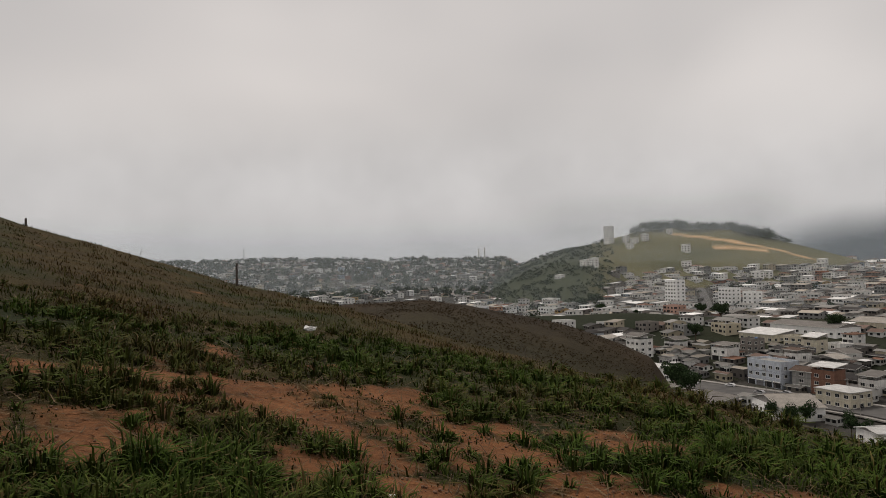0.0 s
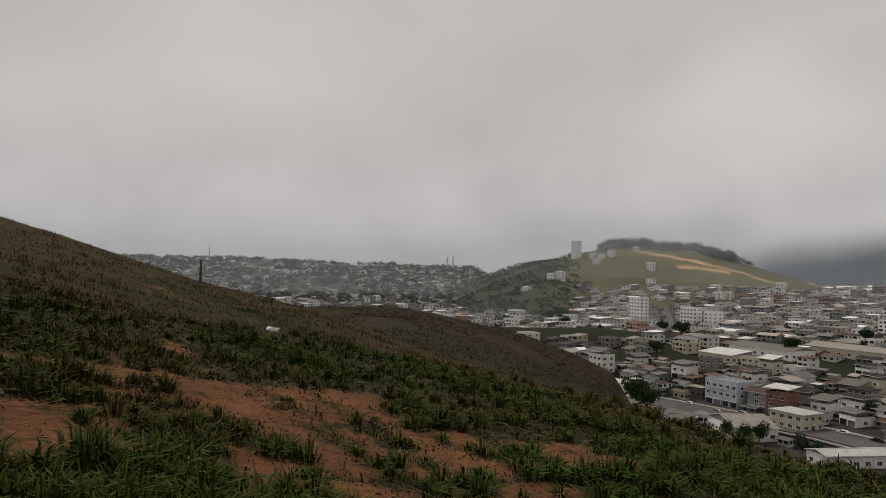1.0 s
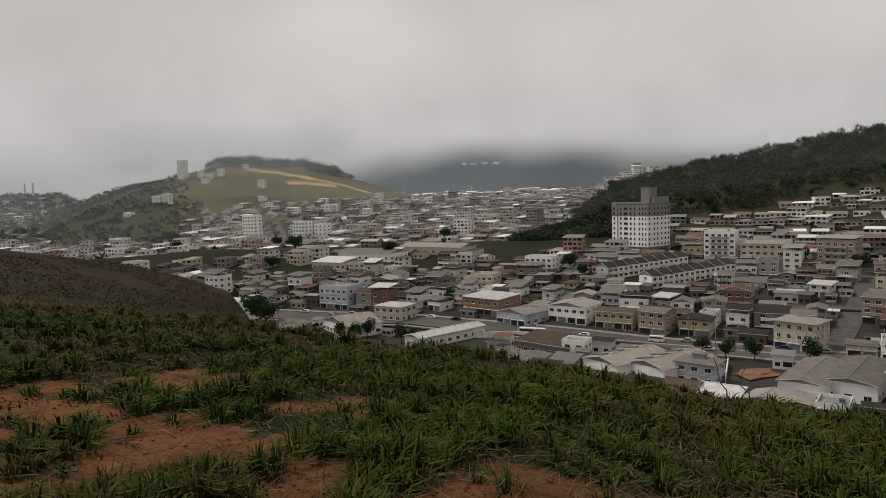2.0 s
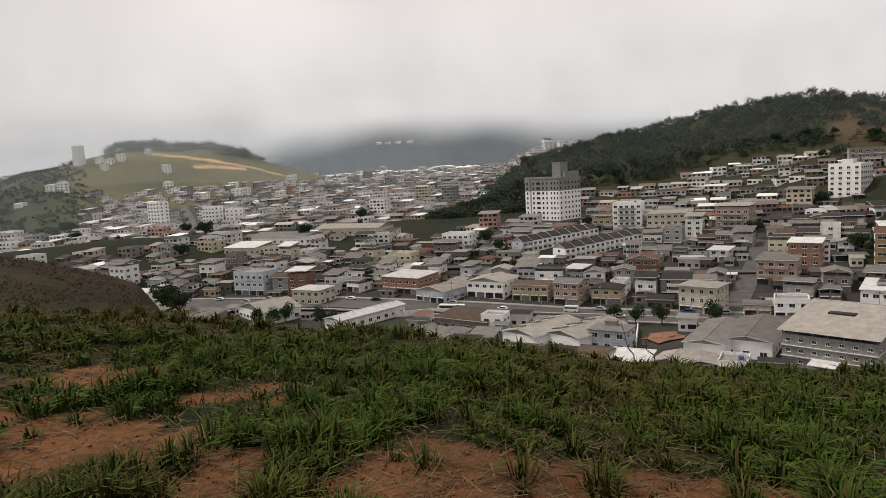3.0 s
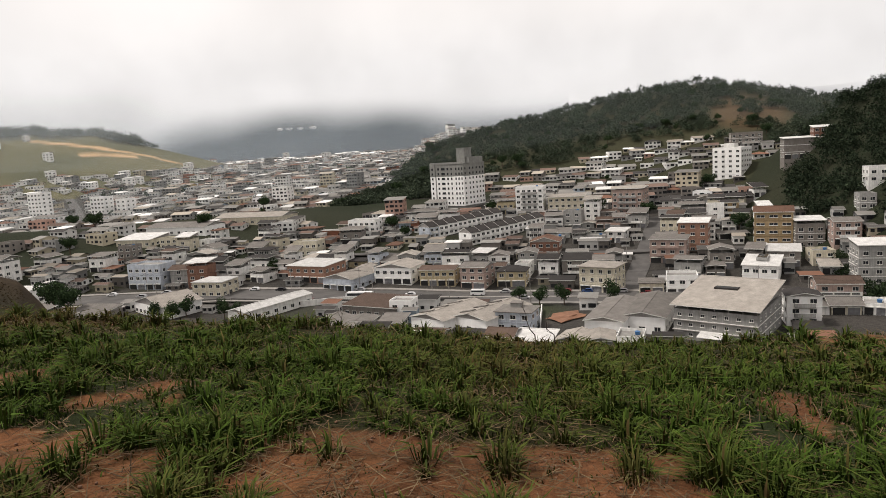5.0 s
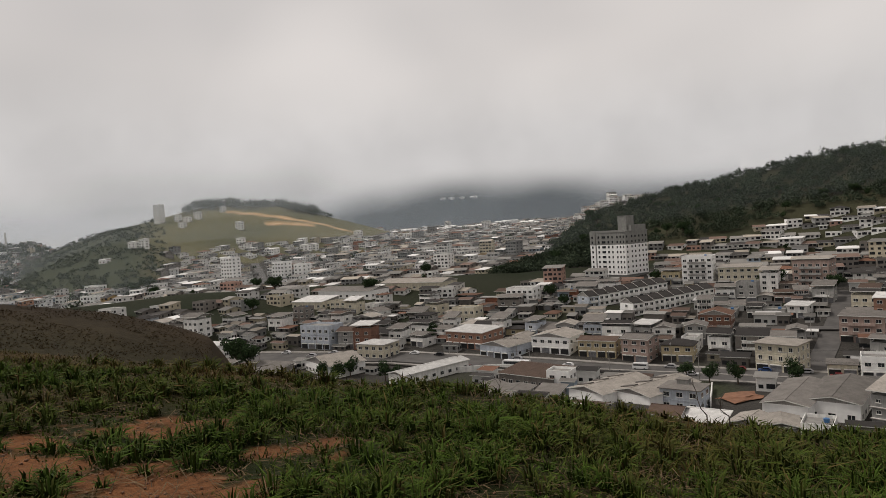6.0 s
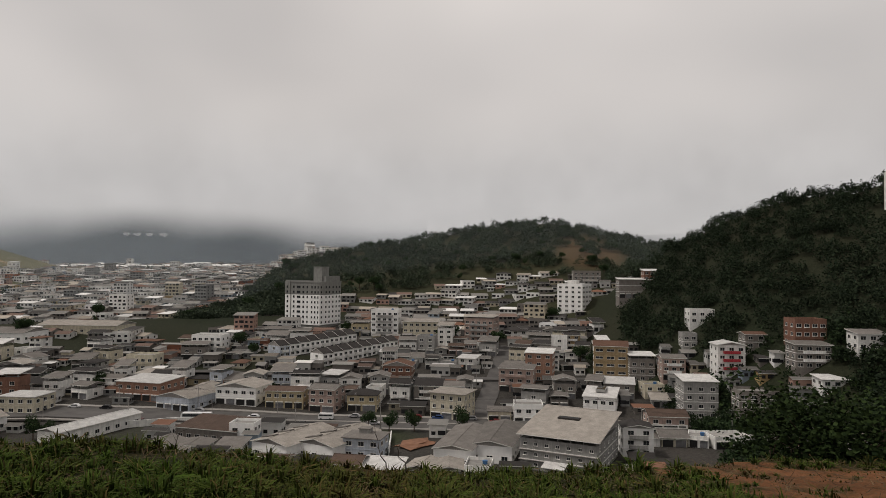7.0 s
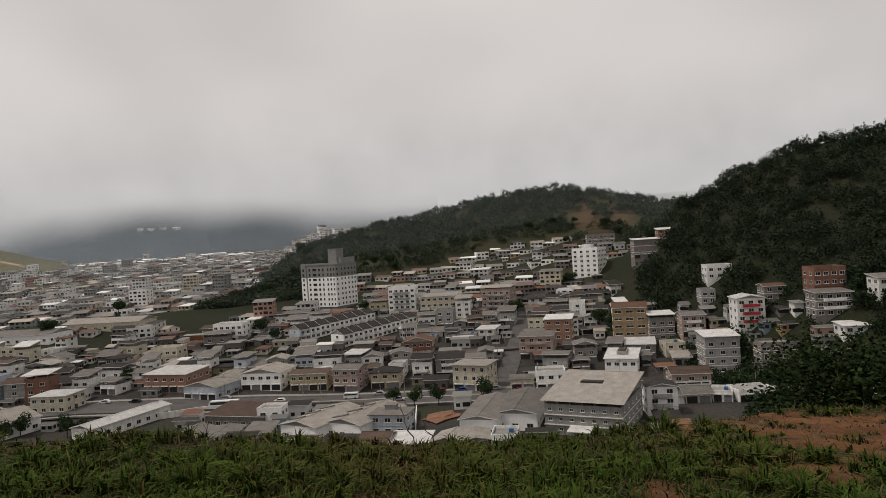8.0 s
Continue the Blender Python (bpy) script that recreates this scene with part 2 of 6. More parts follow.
def land(az, d):
    """Height of the ground above the valley's datum, and which land it is."""
    az, d = np.asarray(az, float), np.asarray(d, float)
    x, y = d * np.sin(np.radians(az)), d * np.cos(np.radians(az))
    e, c = tan_deg(table(az, OWN_E)), table(az, OWN_D)
    zc = c * e
    own = -1.6 + (zc + 1.6) * np.clip(d / c, 0, 1) ** 1.25
    over = np.maximum(d - c, 0)
    own = own - over * (np.maximum(-e, 0) + 0.13) - 0.22 * over * (1 - np.exp(-over / 12))
    own = own + waves(x, y, 1.1, 0.3) * np.clip(d / 60, 0, 0.035) + waves(x, y, 4.0, 1.0) * np.clip((d - 2) / 150, 0, 0.05)
    kc = 110.0
    kz = kc * tan_deg(table(az, KNOLL_E))
    knoll = np.where(d < kc, kz - 0.05 * (kc - d), kz - 0.42 * (d - kc)) + waves(x, y, 7, 2.0) * 0.25
    knoll = np.where((az > -40) & (az < 25), knoll, -999.0)
    lands = [valley(az, d) + waves(x, y, 60, 0.5) * np.clip((d - 300) / 600, 0, 1) * 3, own, knoll,
             rise(az, d, table(az, [(2, 650), (12, 600), (15, 740), (36, 820)]), 1000.0, table(az, A_E)),
             rise(az, d, table(az, [(42, 560), (50, 470), (66, 470), (75, 420)]), 650.0, table(az, B_E)),
             rise(az, d, table(az, [(72, 330), (80, 280), (95, 225), (180, 200)]), table(az, [(72, 470), (84, 430), (100, 400)]), table(az, C_E), 0.95),
             rise(az, d, 1750 + 0 * az, 2700.0, table(az, M_E)),
             rise(az, d, 860 + 0 * az, 1300.0, table(az, L_E), 0.75),
             rise(az, d, 760 + 0 * az, 1000.0, table(az, N_E))]
    for i, size in ((3, 55), (4, 38), (5, 34), (6, 160), (7, 70), (8, 40)):
        lands[i] = lands[i] + waves(x, y, size, i) * size * 0.05
    stack = np.stack([np.broadcast_to(z, np.broadcast(az, d).shape) for z in lands])
    return EYE + stack.max(0), stack.argmax(0)


def ground_at(x, y):
    z, _ = land(np.degrees(np.arctan2(x, y)), np.hypot(x, y))
    return float(z)


def polar(az, d):
    return d * math.sin(radians(az)), d * math.cos(radians(az))


# ---- mesh helpers ----
class Shape:
    """Collects faces of several materials for one mesh."""

    def __init__(self):
        self.v, self.f, self.m = [], [], []

    def face(self, points, mat=0):
        n = len(self.v)
        self.v += [tuple(p) for p in points]
        self.f.append(tuple(range(n, n + len(points))))
        self.m.append(mat)

    def box(self, x0, x1, y0, y1, z0, z1, mat=0, top=None):
        n = len(self.v)
        self.v += [(x0, y0, z0), (x1, y0, z0), (x1, y1, z0), (x0, y1, z0), (x0, y0, z1), (x1, y0, z1), (x1, y1, z1), (x0, y1, z1)]
        for k, q in enumerate(((0, 3, 2, 1), (4, 5, 6, 7), (0, 1, 5, 4), (1, 2, 6, 5), (2, 3, 7, 6), (3, 0, 4, 7))):
            self.f.append(tuple(n + i for i in q))
            self.m.append(mat if top is None or k != 1 else top)
        return self

    def slab(self, top, thick, mat=0, rim=None):
        """A sheet with thickness under the polygon top (counter-clockwise from above)."""
        low = [(x, y, z - thick) for x, y, z in top]
        self.face(top, mat)
        self.face(low[::-1], mat)
        for i in range(len(top)):
            j = (i + 1) % len(top)
            self.face((low[i], low[j], top[j], top[i]), mat if rim is None else rim)
        return self

    def tube(self, x, y, z0, z1, r0, r1, sides=8, mat=0):
        ring = [(math.cos(6.28318 * i / sides), math.sin(6.28318 * i / sides)) for i in range(sides)]
        for i in range(sides):
            (a, b), (c, d) = ring[i], ring[(i + 1) % sides]
            self.face(((x + a * r0, y + b * r0, z0), (x + c * r0, y + d * r0, z0), (x + c * r1, y + d * r1, z1), (x + a * r1, y + b * r1, z1)), mat)
        self.face([(x + a * r1, y + b * r1, z1) for a, b in ring], mat)
        return self

    def mesh(self, name, *mats):
        me = bpy.data.meshes.new(name)
        me.from_pydata(self.v, [], self.f)
        for m in mats:
            me.materials.append(m)
        me.polygons.foreach_set("material_index", self.m)
        me.update()
        return me


def part(name, me, parent, place=None, label=""):
    ob = new(name, me)
    ob.parent = parent
    if place is not None:
        ob.matrix_basis = place
    return tagged(ob, label) if label else ob


def raw_mesh(name, verts, quads, mats, tint=None, index=None, smooth=False):
    """A mesh out of arrays: corner points, four-cornered faces and a colour for each corner point."""
    me = bpy.data.meshes.new(name)
    verts, quads = np.asarray(verts, np.float32), np.asarray(quads, np.int32)
    me.vertices.add(len(verts))
    me.vertices.foreach_set("co", verts.ravel())
    me.loops.add(quads.size)
    me.loops.foreach_set("vertex_index", quads.ravel())
    me.polygons.add(len(quads))
    me.polygons.foreach_set("loop_start", np.arange(0, quads.size, 4, dtype=np.int32))
    for m in mats:
        me.materials.append(m)
    if index is not None:
        me.polygons.foreach_set("material_index", np.asarray(index, np.int32))
    if tint is not None:
        layer = me.color_attributes.new("tint", "FLOAT_COLOR", "POINT")
        layer.data.foreach_set("color", np.c_[tint, np.ones(len(tint))].astype(np.float32).ravel())
    me.update(calc_edges=True)
    me.validate()
    if smooth:
        me.polygons.foreach_set("use_smooth", np.ones(len(quads), bool))
    return me


# ---- the ground: one sheet from the hilltop to the horizon ----
rng = np.random.default_rng(7)
DIRT = [(-21, 9.0, 1.2), (-16.5, 8.3, 1.3), (-13, 7.4, 0.8), (-5.5, 8.8, 0.9), (-6, 6.6, 0.8), (2, 6.9, 1.0), (5.2, 7.8, 0.8), (-2, 5.2, 0.9), (-31, 6.2, 1.3), (-24, 6.4, 0.8), (-12, 5.4, 0.8), (14.4, 8.2, 0.8), (12, 6.0, 0.7), (11, 8.1, 0.4), (-9.5, 7.6, 0.7),
        (14, 5.3, 0.9), (25.5, 6.7, 0.4), (43, 4.5, 0.6), (53, 4.0, 1.1), (63, 4.0, 0.9), (47, 3.3, 0.9), (33, 3.8, 0.7), (55, 2.2, 1.4), (24, 4.2, 0.6), (67, 3.4, 0.9), (75, 2.6, 1.2), (80, 6.4, 0.5), (-18.6, 12.3, 0.6), (-12, 11.1, 0.5), (-32, 8.8, 0.6),
        (86.5, 12.4, 2.2), (91.6, 13.6, 3.0), (97, 11.0, 3.0), (85, 15.5, 1.8), (90, 8.2, 1.3)]


def bareness(x, y):
    """How bare the hilltop's soil is, 0 to 1."""
    wx, wy = x + 0.55 * waves(x, y, 0.55, 4.0) + 0.2 * waves(x, y, 0.16, 1.4), y + 0.55 * waves(x, y, 0.6, 8.0) + 0.2 * waves(x, y, 0.15, 5.0)
    s = 0 * x
    for az, d, r in DIRT:
        cx, cy = polar(az, d)
        s = np.maximum(s, np.exp(-(((wx - cx) ** 2 + (wy - cy) ** 2) / (r * r)) ** 1.5))
    s = np.maximum(s, 0.75 * np.clip(waves(x, y, 0.9, 11.0) * 1.2 - 0.55, 0, 1))
    s = s + 0.44 * waves(x, y, 0.42, 3.3) + 0.34 * waves(x, y, 0.17, 7.1) + 0.2 * waves(x, y, 0.07, 2.1)
    return np.clip((s - 0.5) * 2.4, 0, 1)


def mix3(a, b, t):
    return np.asarray(a) * (1 - t[..., None]) + np.asarray(b) * t[..., None]


def cover_of(x, y, which):
    """Ground cover colours, by the land that a place belongs to, with some haze and sunlight put into them."""
    one = np.ones(x.shape)
    az, d = np.degrees(np.arctan2(x, y)), np.hypot(x, y)
    n1, n2 = waves(x, y, 40, 3.0) * 0.5 + 0.5, waves(x, y, 9, 6.0) * 0.5 + 0.5
    grass = mix3((0.02, 0.028, 0.008), (0.05, 0.034, 0.01), np.clip(waves(x, y, 2.3, 9.0) * 0.7 + 0.4 + np.clip((d - 12) / 25, 0, 0.45), 0, 1))
    own = mix3(grass, mix3((0.13, 0.056, 0.026), (0.23, 0.1, 0.042), n2), bareness(x, y))
    town = mix3((0.062, 0.056, 0.05), (0.042, 0.04, 0.036), n2)
    town = mix3(town, (0.034, 0.042, 0.02), np.clip(waves(x, y, 25, 2.2) * 2 - 0.9, 0, 0.8))
    knoll = mix3((0.026, 0.019, 0.012), (0.046, 0.03, 0.016), n2)
    knoll = mix3(knoll, (0.03, 0.03, 0.014), np.clip(1 - np.abs(d - 60) / 50, 0, 0.6))
    # golden olive lightened for a patch of sun, put into the hill's colour
    hill_a = mix3((0.085, 0.088, 0.05), (0.15, 0.135, 0.07), n1)
    hill_a = mix3(hill_a, (0.04, 0.05, 0.03), np.clip((13.5 - az) / 2, 0, 1) * 0.9)
    cut = np.clip(1 - np.abs(d - (958 - 5.2 * (az - 19))) / (9 - 0.5 * np.abs(az - 23)), 0, 1) * ((az > 18.6) & (az < 28.8))
    cut = np.maximum(cut, np.clip(1 - np.abs(d - 905) / 9, 0, 1) * ((az > 21.6) & (az < 25.5)))
    # bare soil of the cut, its colour raised to look sunlit
    hill_a = mix3(hill_a, (0.55, 0.36, 0.2), np.clip(cut * 1.6 + 0.5 * waves(x, y, 14, 2.0) * (cut > 0), 0, 1))
    hill_b = mix3((0.03, 0.034, 0.02), (0.052, 0.05, 0.028), n1)
    clear = np.clip(1 - np.hypot((az - 73.5) / 3.2, (d - 570) / 60), 0, 1)
    hill_b = mix3(hill_b, (0.16, 0.09, 0.05), np.clip(clear * 1.0, 0, 0.4))
    hill_c = mix3((0.018, 0.024, 0.013), (0.034, 0.032, 0.019), n1 * 0.7)
    # far mountains: the blue of distance haze mixed into their ground colour
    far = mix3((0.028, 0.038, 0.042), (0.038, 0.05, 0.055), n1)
    left = mix3((0.06, 0.062, 0.045), (0.1, 0.09, 0.075), n2)
    out = np.zeros((*x.shape, 3))
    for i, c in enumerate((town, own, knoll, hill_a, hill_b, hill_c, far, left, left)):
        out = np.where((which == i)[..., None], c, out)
    return out


fine = np.arange(-46, 112, 0.3)
AZS = np.concatenate([np.arange(-180, -46, 4.0), fine, np.arange(112, 180, 4.0)])
RINGS = np.concatenate([[0.002, 0.3], np.geomspace(0.8, 45, 260), np.geomspace(46, 150, 70), np.geomspace(153, 1100, 190), np.geomspace(1110, 4600, 60)])
ga, gd = np.meshgrid(AZS, RINGS)
gz, gw = land(ga, gd)
gx, gy = gd * np.sin(np.radians(ga)), gd * np.cos(np.radians(ga))
gz = np.where((gw == 1) & (gd < 40), gz + (waves(gx, gy, 0.3, 2.5) * 0.02 + waves(gx, gy, 0.12, 6.5) * 0.012 + waves(gx, gy, 0.055, 3.5) * 0.014 * bareness(gx, gy)) * np.clip(gd / 3, 0, 1), gz)
R_, A_ = ga.shape
idx = np.arange(R_ * A_).reshape(R_, A_)
nxt = np.roll(idx, -1, 1)
quads = np.stack([idx[:-1], idx[1:], nxt[1:], nxt[:-1]], -1).reshape(-1, 4)[:, ::-1]
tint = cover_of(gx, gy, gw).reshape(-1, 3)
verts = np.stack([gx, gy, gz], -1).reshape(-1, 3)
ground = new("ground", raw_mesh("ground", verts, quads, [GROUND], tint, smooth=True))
tagged(ground, "red earth hilltop, built-up valley floor and green hills", "ground", kind="structure")

# ---- streets ----
ALONG = Vector((-0.41, 0.912, 0)).normalized()
ACROSS = Vector((0.912, 0.41, 0)).normalized()
TOWN_YAW = math.degrees(math.atan2(-ALONG.y, -ALONG.x))


def strip(name, mat, path, left, right, lift, label, step=6.0, thick=0.5):
    """A band along a path of plan points, laid on the ground, with its edges as real steps."""
    pts = []
    for (x0, y0), (x1, y1) in zip(path, path[1:]):
        n = max(1, int(math.hypot(x1 - x0, y1 - y0) / step))
        pts += [(x0 + (x1 - x0) * i / n, y0 + (y1 - y0) * i / n) for i in range(n)]
    pts.append(path[-1])
    s = Shape()
    rows = []
    for i, (x, y) in enumerate(pts):
        a, b = pts[max(0, i - 1)], pts[min(len(pts) - 1, i + 1)]
        t = Vector((b[0] - a[0], b[1] - a[1], 0)).normalized()
        nrm = Vector((-t.y, t.x, 0))
        p, q = Vector((x, y, 0)) + nrm * left, Vector((x, y, 0)) + nrm * right
        z = max(ground_at(p.x, p.y), ground_at(q.x, q.y), ground_at(x, y)) + lift
        rows.append(((p.x, p.y, z), (q.x, q.y, z)))
    for (a, b), (c, d) in zip(rows, rows[1:]):
        s.face((a, b, d, c))
        for e, f in ((a, c), (d, b)):
            s.face((e, f, (f[0], f[1], f[2] - thick), (e[0], e[1], e[2] - thick)))
    ob = new(name, s.mesh(name, mat))
    return tagged(ob, label, name.split("_")[-1], kind="structure")


def on_grid(u, v):
    p = ALONG * u + ACROSS * v
    return p.x, p.y


MAIN_V = 248.0
main_path = [on_grid(-85, MAIN_V), on_grid(-20, MAIN_V), on_grid(100, MAIN_V - 3), on_grid(160, MAIN_V - 8), on_grid(300, MAIN_V - 45)]
strip("main_road", ASPHALT, main_path, -8.5, 8.5, 0.12, "dark grey asphalt avenue through the town", thick=0.6)
strip("pavement_far", PAVING, main_path, -11.5, -8.5, 0.27, "pale concrete pavement along the shops")
strip("pavement_near", PAVING, main_path, 8.5, 10.5, 0.27, "pale concrete pavement along the avenue")
strip("median", PAVING, main_path, -0.7, 0.7, 0.3, "concrete median of the avenue")
side_path = [polar(63.7, 244), polar(65.2, 285), polar(66.05, 325), polar(66.6, 372)]
strip("side_street", ASPHALT, side_path, -4.0, 4.0, 0.14, "narrow grey street climbing between houses")
hill_street = [polar(21.2, 560), polar(21.0, 640), polar(20.6, 760)]
strip("hill_street", ASPHALT, hill_street, -3.8, 3.8, 0.5, "straight grey street up the far slope")
back_path = [on_grid(-55, MAIN_V + 62), on_grid(0, MAIN_V + 62), on_grid(140, MAIN_V + 55)]
strip("back_street", ASPHALT, back_path, -3.5, 3.5, 0.14, "narrow asphalt back street")
STREETS = [(main_path, 14), (side_path, 7), (hill_street, 9), (back_path, 6)]


def near_street(x, y, room):
    for path, half in STREETS:
        for (x0, y0), (x1, y1) in zip(path, path[1:]):
            dx, dy = x1 - x0, y1 - y0
            t = min(1, max(0, ((x - x0) * dx + (y - y0) * dy) / (dx * dx + dy * dy)))
            if math.hypot(x - x0 - t * dx, y - y0 - t * dy) < half + room:
                return True
    return False


# ---- houses ----
store = {}


def kept(key, make):
    if key not in store:
        store[key] = make()
    return store[key]


def window_mesh(w, h, frame_mat=None):
    frame_mat = frame_mat or PAINT

    def make():
        s, b, o, i = Shape(), 0.07, -0.08, 0.03
        x, X = w / 2, w / 2 - b
        z, Z = h / 2, h / 2 - b
        outer, inner = [(-x, -z), (x, -z), (x, z), (-x, z)], [(-X, -Z), (X, -Z), (X, Z), (-X, Z)]
        for k in range(4):
            a, c, d, e = outer[k], outer[(k + 1) % 4], inner[(k + 1) % 4], inner[k]
            s.face(((a[0], o, a[1]), (c[0], o, c[1]), (d[0], o, d[1]), (e[0], o, e[1])))
            s.face(((a[0], 0.05, a[1]), (c[0], 0.05, c[1]), (c[0], o, c[1]), (a[0], o, a[1])))
            s.face(((e[0], o, e[1]), (d[0], o, d[1]), (d[0], -0.01, d[1]), (e[0], -0.01, e[1])))
        s.face([(p[0], -0.01, p[1]) for p in inner], 1)
        s.box(-0.03, 0.03, -0.05, 0.0, -Z, Z, 0)
        s.box(-x - 0.1, x + 0.1, -0.2, 0.05, -z - 0.08, -z, 0)
        return s.mesh("window", frame_mat, GLASS)
    return kept(("window", w, h, frame_mat.name), make)


def opening_mesh(w, h, mat):
    """A shop front: rolled shutter with ribs under a lintel box; in the dark material it paints the shade of an open
    front.
    """
    def make():
        s = Shape()
        line = [(-0.02, 0.0)]
        for i in range(6):
            line += [(-0.02, (i + 0.7) * h / 6), (-0.07, (i + 0.8) * h / 6), (-0.02, (i + 0.95) * h / 6)]
        line += [(-0.35, h), (-0.35, h + 0.3), (0.02, h + 0.32)]
        s.v = [(x, y, z) for y, z in line for x in (-w / 2, w / 2)]
        for i in range(len(line) - 1):
            s.f.append((2 * i, 2 * i + 1, 2 * i + 3, 2 * i + 2))
            s.m.append(1 if i < len(line) - 4 else 0)
        return s.mesh("shop_front", PAINT, mat)
    return kept(("shop", w, h, mat.name), make)


def wall_mesh(w, d, floors, fh, mat, bands, under, parapet):
    def make():
        s, h = Shape(), floors * fh
        s.box(-w / 2, w / 2, 0, d, -under, h)
        if parapet:
            del s.f[1], s.m[1]
            o = [(-w / 2, 0), (w / 2, 0), (w / 2, d), (-w / 2, d)]
            i = [(-w / 2 + 0.16, 0.16), (w / 2 - 0.16, 0.16), (w / 2 - 0.16, d - 0.16), (-w / 2 + 0.16, d - 0.16)]
            n, t = len(s.v), h + parapet
            s.v += [(*q, t) for q in o] + [(*q, t) for q in i] + [(*q, h + 0.05) for q in i]
            for k in range(4):
                j = (k + 1) % 4
                for f, mi in (((4 + k, 4 + j, n + j, n + k), 0), ((n + k, n + j, n + 4 + j, n + 4 + k), 0), ((n + 4 + k, n + 4 + j, n + 8 + j, n + 8 + k), 0)):
                    s.f.append(f)
                    s.m.append(mi)
            s.f.append((n + 8, n + 9, n + 10, n + 11))
            s.m.append(1)
        return s.mesh("wall", mat, ROOFS["slab"])
    return kept(("wall", w, d, floors, fh, mat.name, bands, under, parapet), make)


def roof_mesh(kind, w, d, mat, eave=0.5, pitch=0.2):
    def make():
        s, x, y0, y1 = Shape(), w / 2 + eave, -eave, d + eave
        t = 0.22
        rim = None if kind == "hip" else 2
        if kind == "gable":
            r = pitch * (y1 - y0) / 2
            m = (y0 + y1) / 2
            s.slab([(-x, y0, 0), (x, y0, 0), (x, m, r), (-x, m, r)], t, 0, rim)
            s.slab([(-x, m, r), (x, m, r), (x, y1, 0), (-x, y1, 0)], t, 0, rim)
            for q in (-w / 2 + 0.05, w / 2 - 0.05):
                s.face([(q, 0, -t), (q, d, -t), (q, m, r - t)], 1)
            s.box(-x, x, m - 0.15, m + 0.15, r - 0.06, r + 0.07, 0)
        elif kind == "gable_end":
            r = pitch * x
            s.slab([(-x, y0, 0), (0, y0, r), (0, y1, r), (-x, y1, 0)], t, 0, rim)
            s.slab([(0, y0, r), (x, y0, 0), (x, y1, 0), (0, y1, r)], t, 0, rim)
            for q in (0.03, d - 0.03):
                s.face([(-w / 2, q, -t), (w / 2, q, -t), (0, q, r - t)], 1)
            s.box(-0.15, 0.15, y0, y1, r - 0.06, r + 0.07, 0)
        elif kind == "hip":
            r = pitch * min(x, (y1 - y0) / 2)
            k, m = min(x, (y1 - y0) / 2) * 0.95, (y0 + y1) / 2
            if x >= (y1 - y0) / 2:
                a, b = (-x + k, m, r), (x - k, m, r)
            else:
                a, b = (0, y0 + k, r), (0, y1 - k, r)
            c = [(-x, y0, 0), (x, y0, 0), (x, y1, 0), (-x, y1, 0)]
            if x >= (y1 - y0) / 2:
                for f in ((c[0], c[1], b, a), (c[1], c[2], b), (c[2], c[3], a, b), (c[3], c[0], a)):
                    s.slab(list(f), t, 0, rim)
            else:
                for f in ((c[0], c[1], a), (c[1], c[2], b, a), (c[2], c[3], b), (c[3], c[0], a, b)):
                    s.slab(list(f), t, 0, rim)
        elif kind == "mono":
            r = pitch * (y1 - y0) * 0.6
            s.slab([(-x, y0, 0), (x, y0, 0), (x, y1, r), (-x, y1, r)], t, 0, rim)
            s.face([(-w / 2, d, -t), (w / 2, d, -t), (w / 2, d, r), (-w / 2, d, r)], 1)
            for q in (-w / 2 + 0.04, w / 2 - 0.04):
                s.face([(q, 0, -t), (q, d, -t), (q, d, r - t)], 1)
        else:
            s.box(-x, x, y0, y1, -0.1, 0.12, 2, 0)
        return s.mesh("roof", mat, CONCRETE, PAINT)
    return kept(("roof", kind, w, d, mat.name, eave, pitch), make)


def tank_mesh():
    def make():
        s = Shape()
        s.tube(0, 0, 0, 0.9, 0.62, 0.75, 12)
        s.tube(0, 0, 0.9, 1.1, 0.8, 0.3, 12)
        return s.mesh("water_tank", TANK)
    return kept("tank", make)


def post_mesh(h):
    return kept(("post", h), lambda: Shape().box(-0.11, 0.11, -0.11, 0.11, 0, h).mesh("post", CONCRETE))


def rail_mesh(w, mat):
    def make():
        s = Shape()
        s.box(-w / 2, w / 2, -1.0, 0, -0.16, 0, 0)
        s.box(-w / 2, w / 2, -1.0, -0.88, 0, 0.95, 0)
        s.box(-w / 2, -w / 2 + 0.12, -0.88, 0, 0, 0.95, 0)
        s.box(w / 2 - 0.12, w / 2, -0.88, 0, 0, 0.95, 0)
        return s.mesh("balcony", mat)
    return kept(("rail", w, mat.name), make)


SPOTS = []


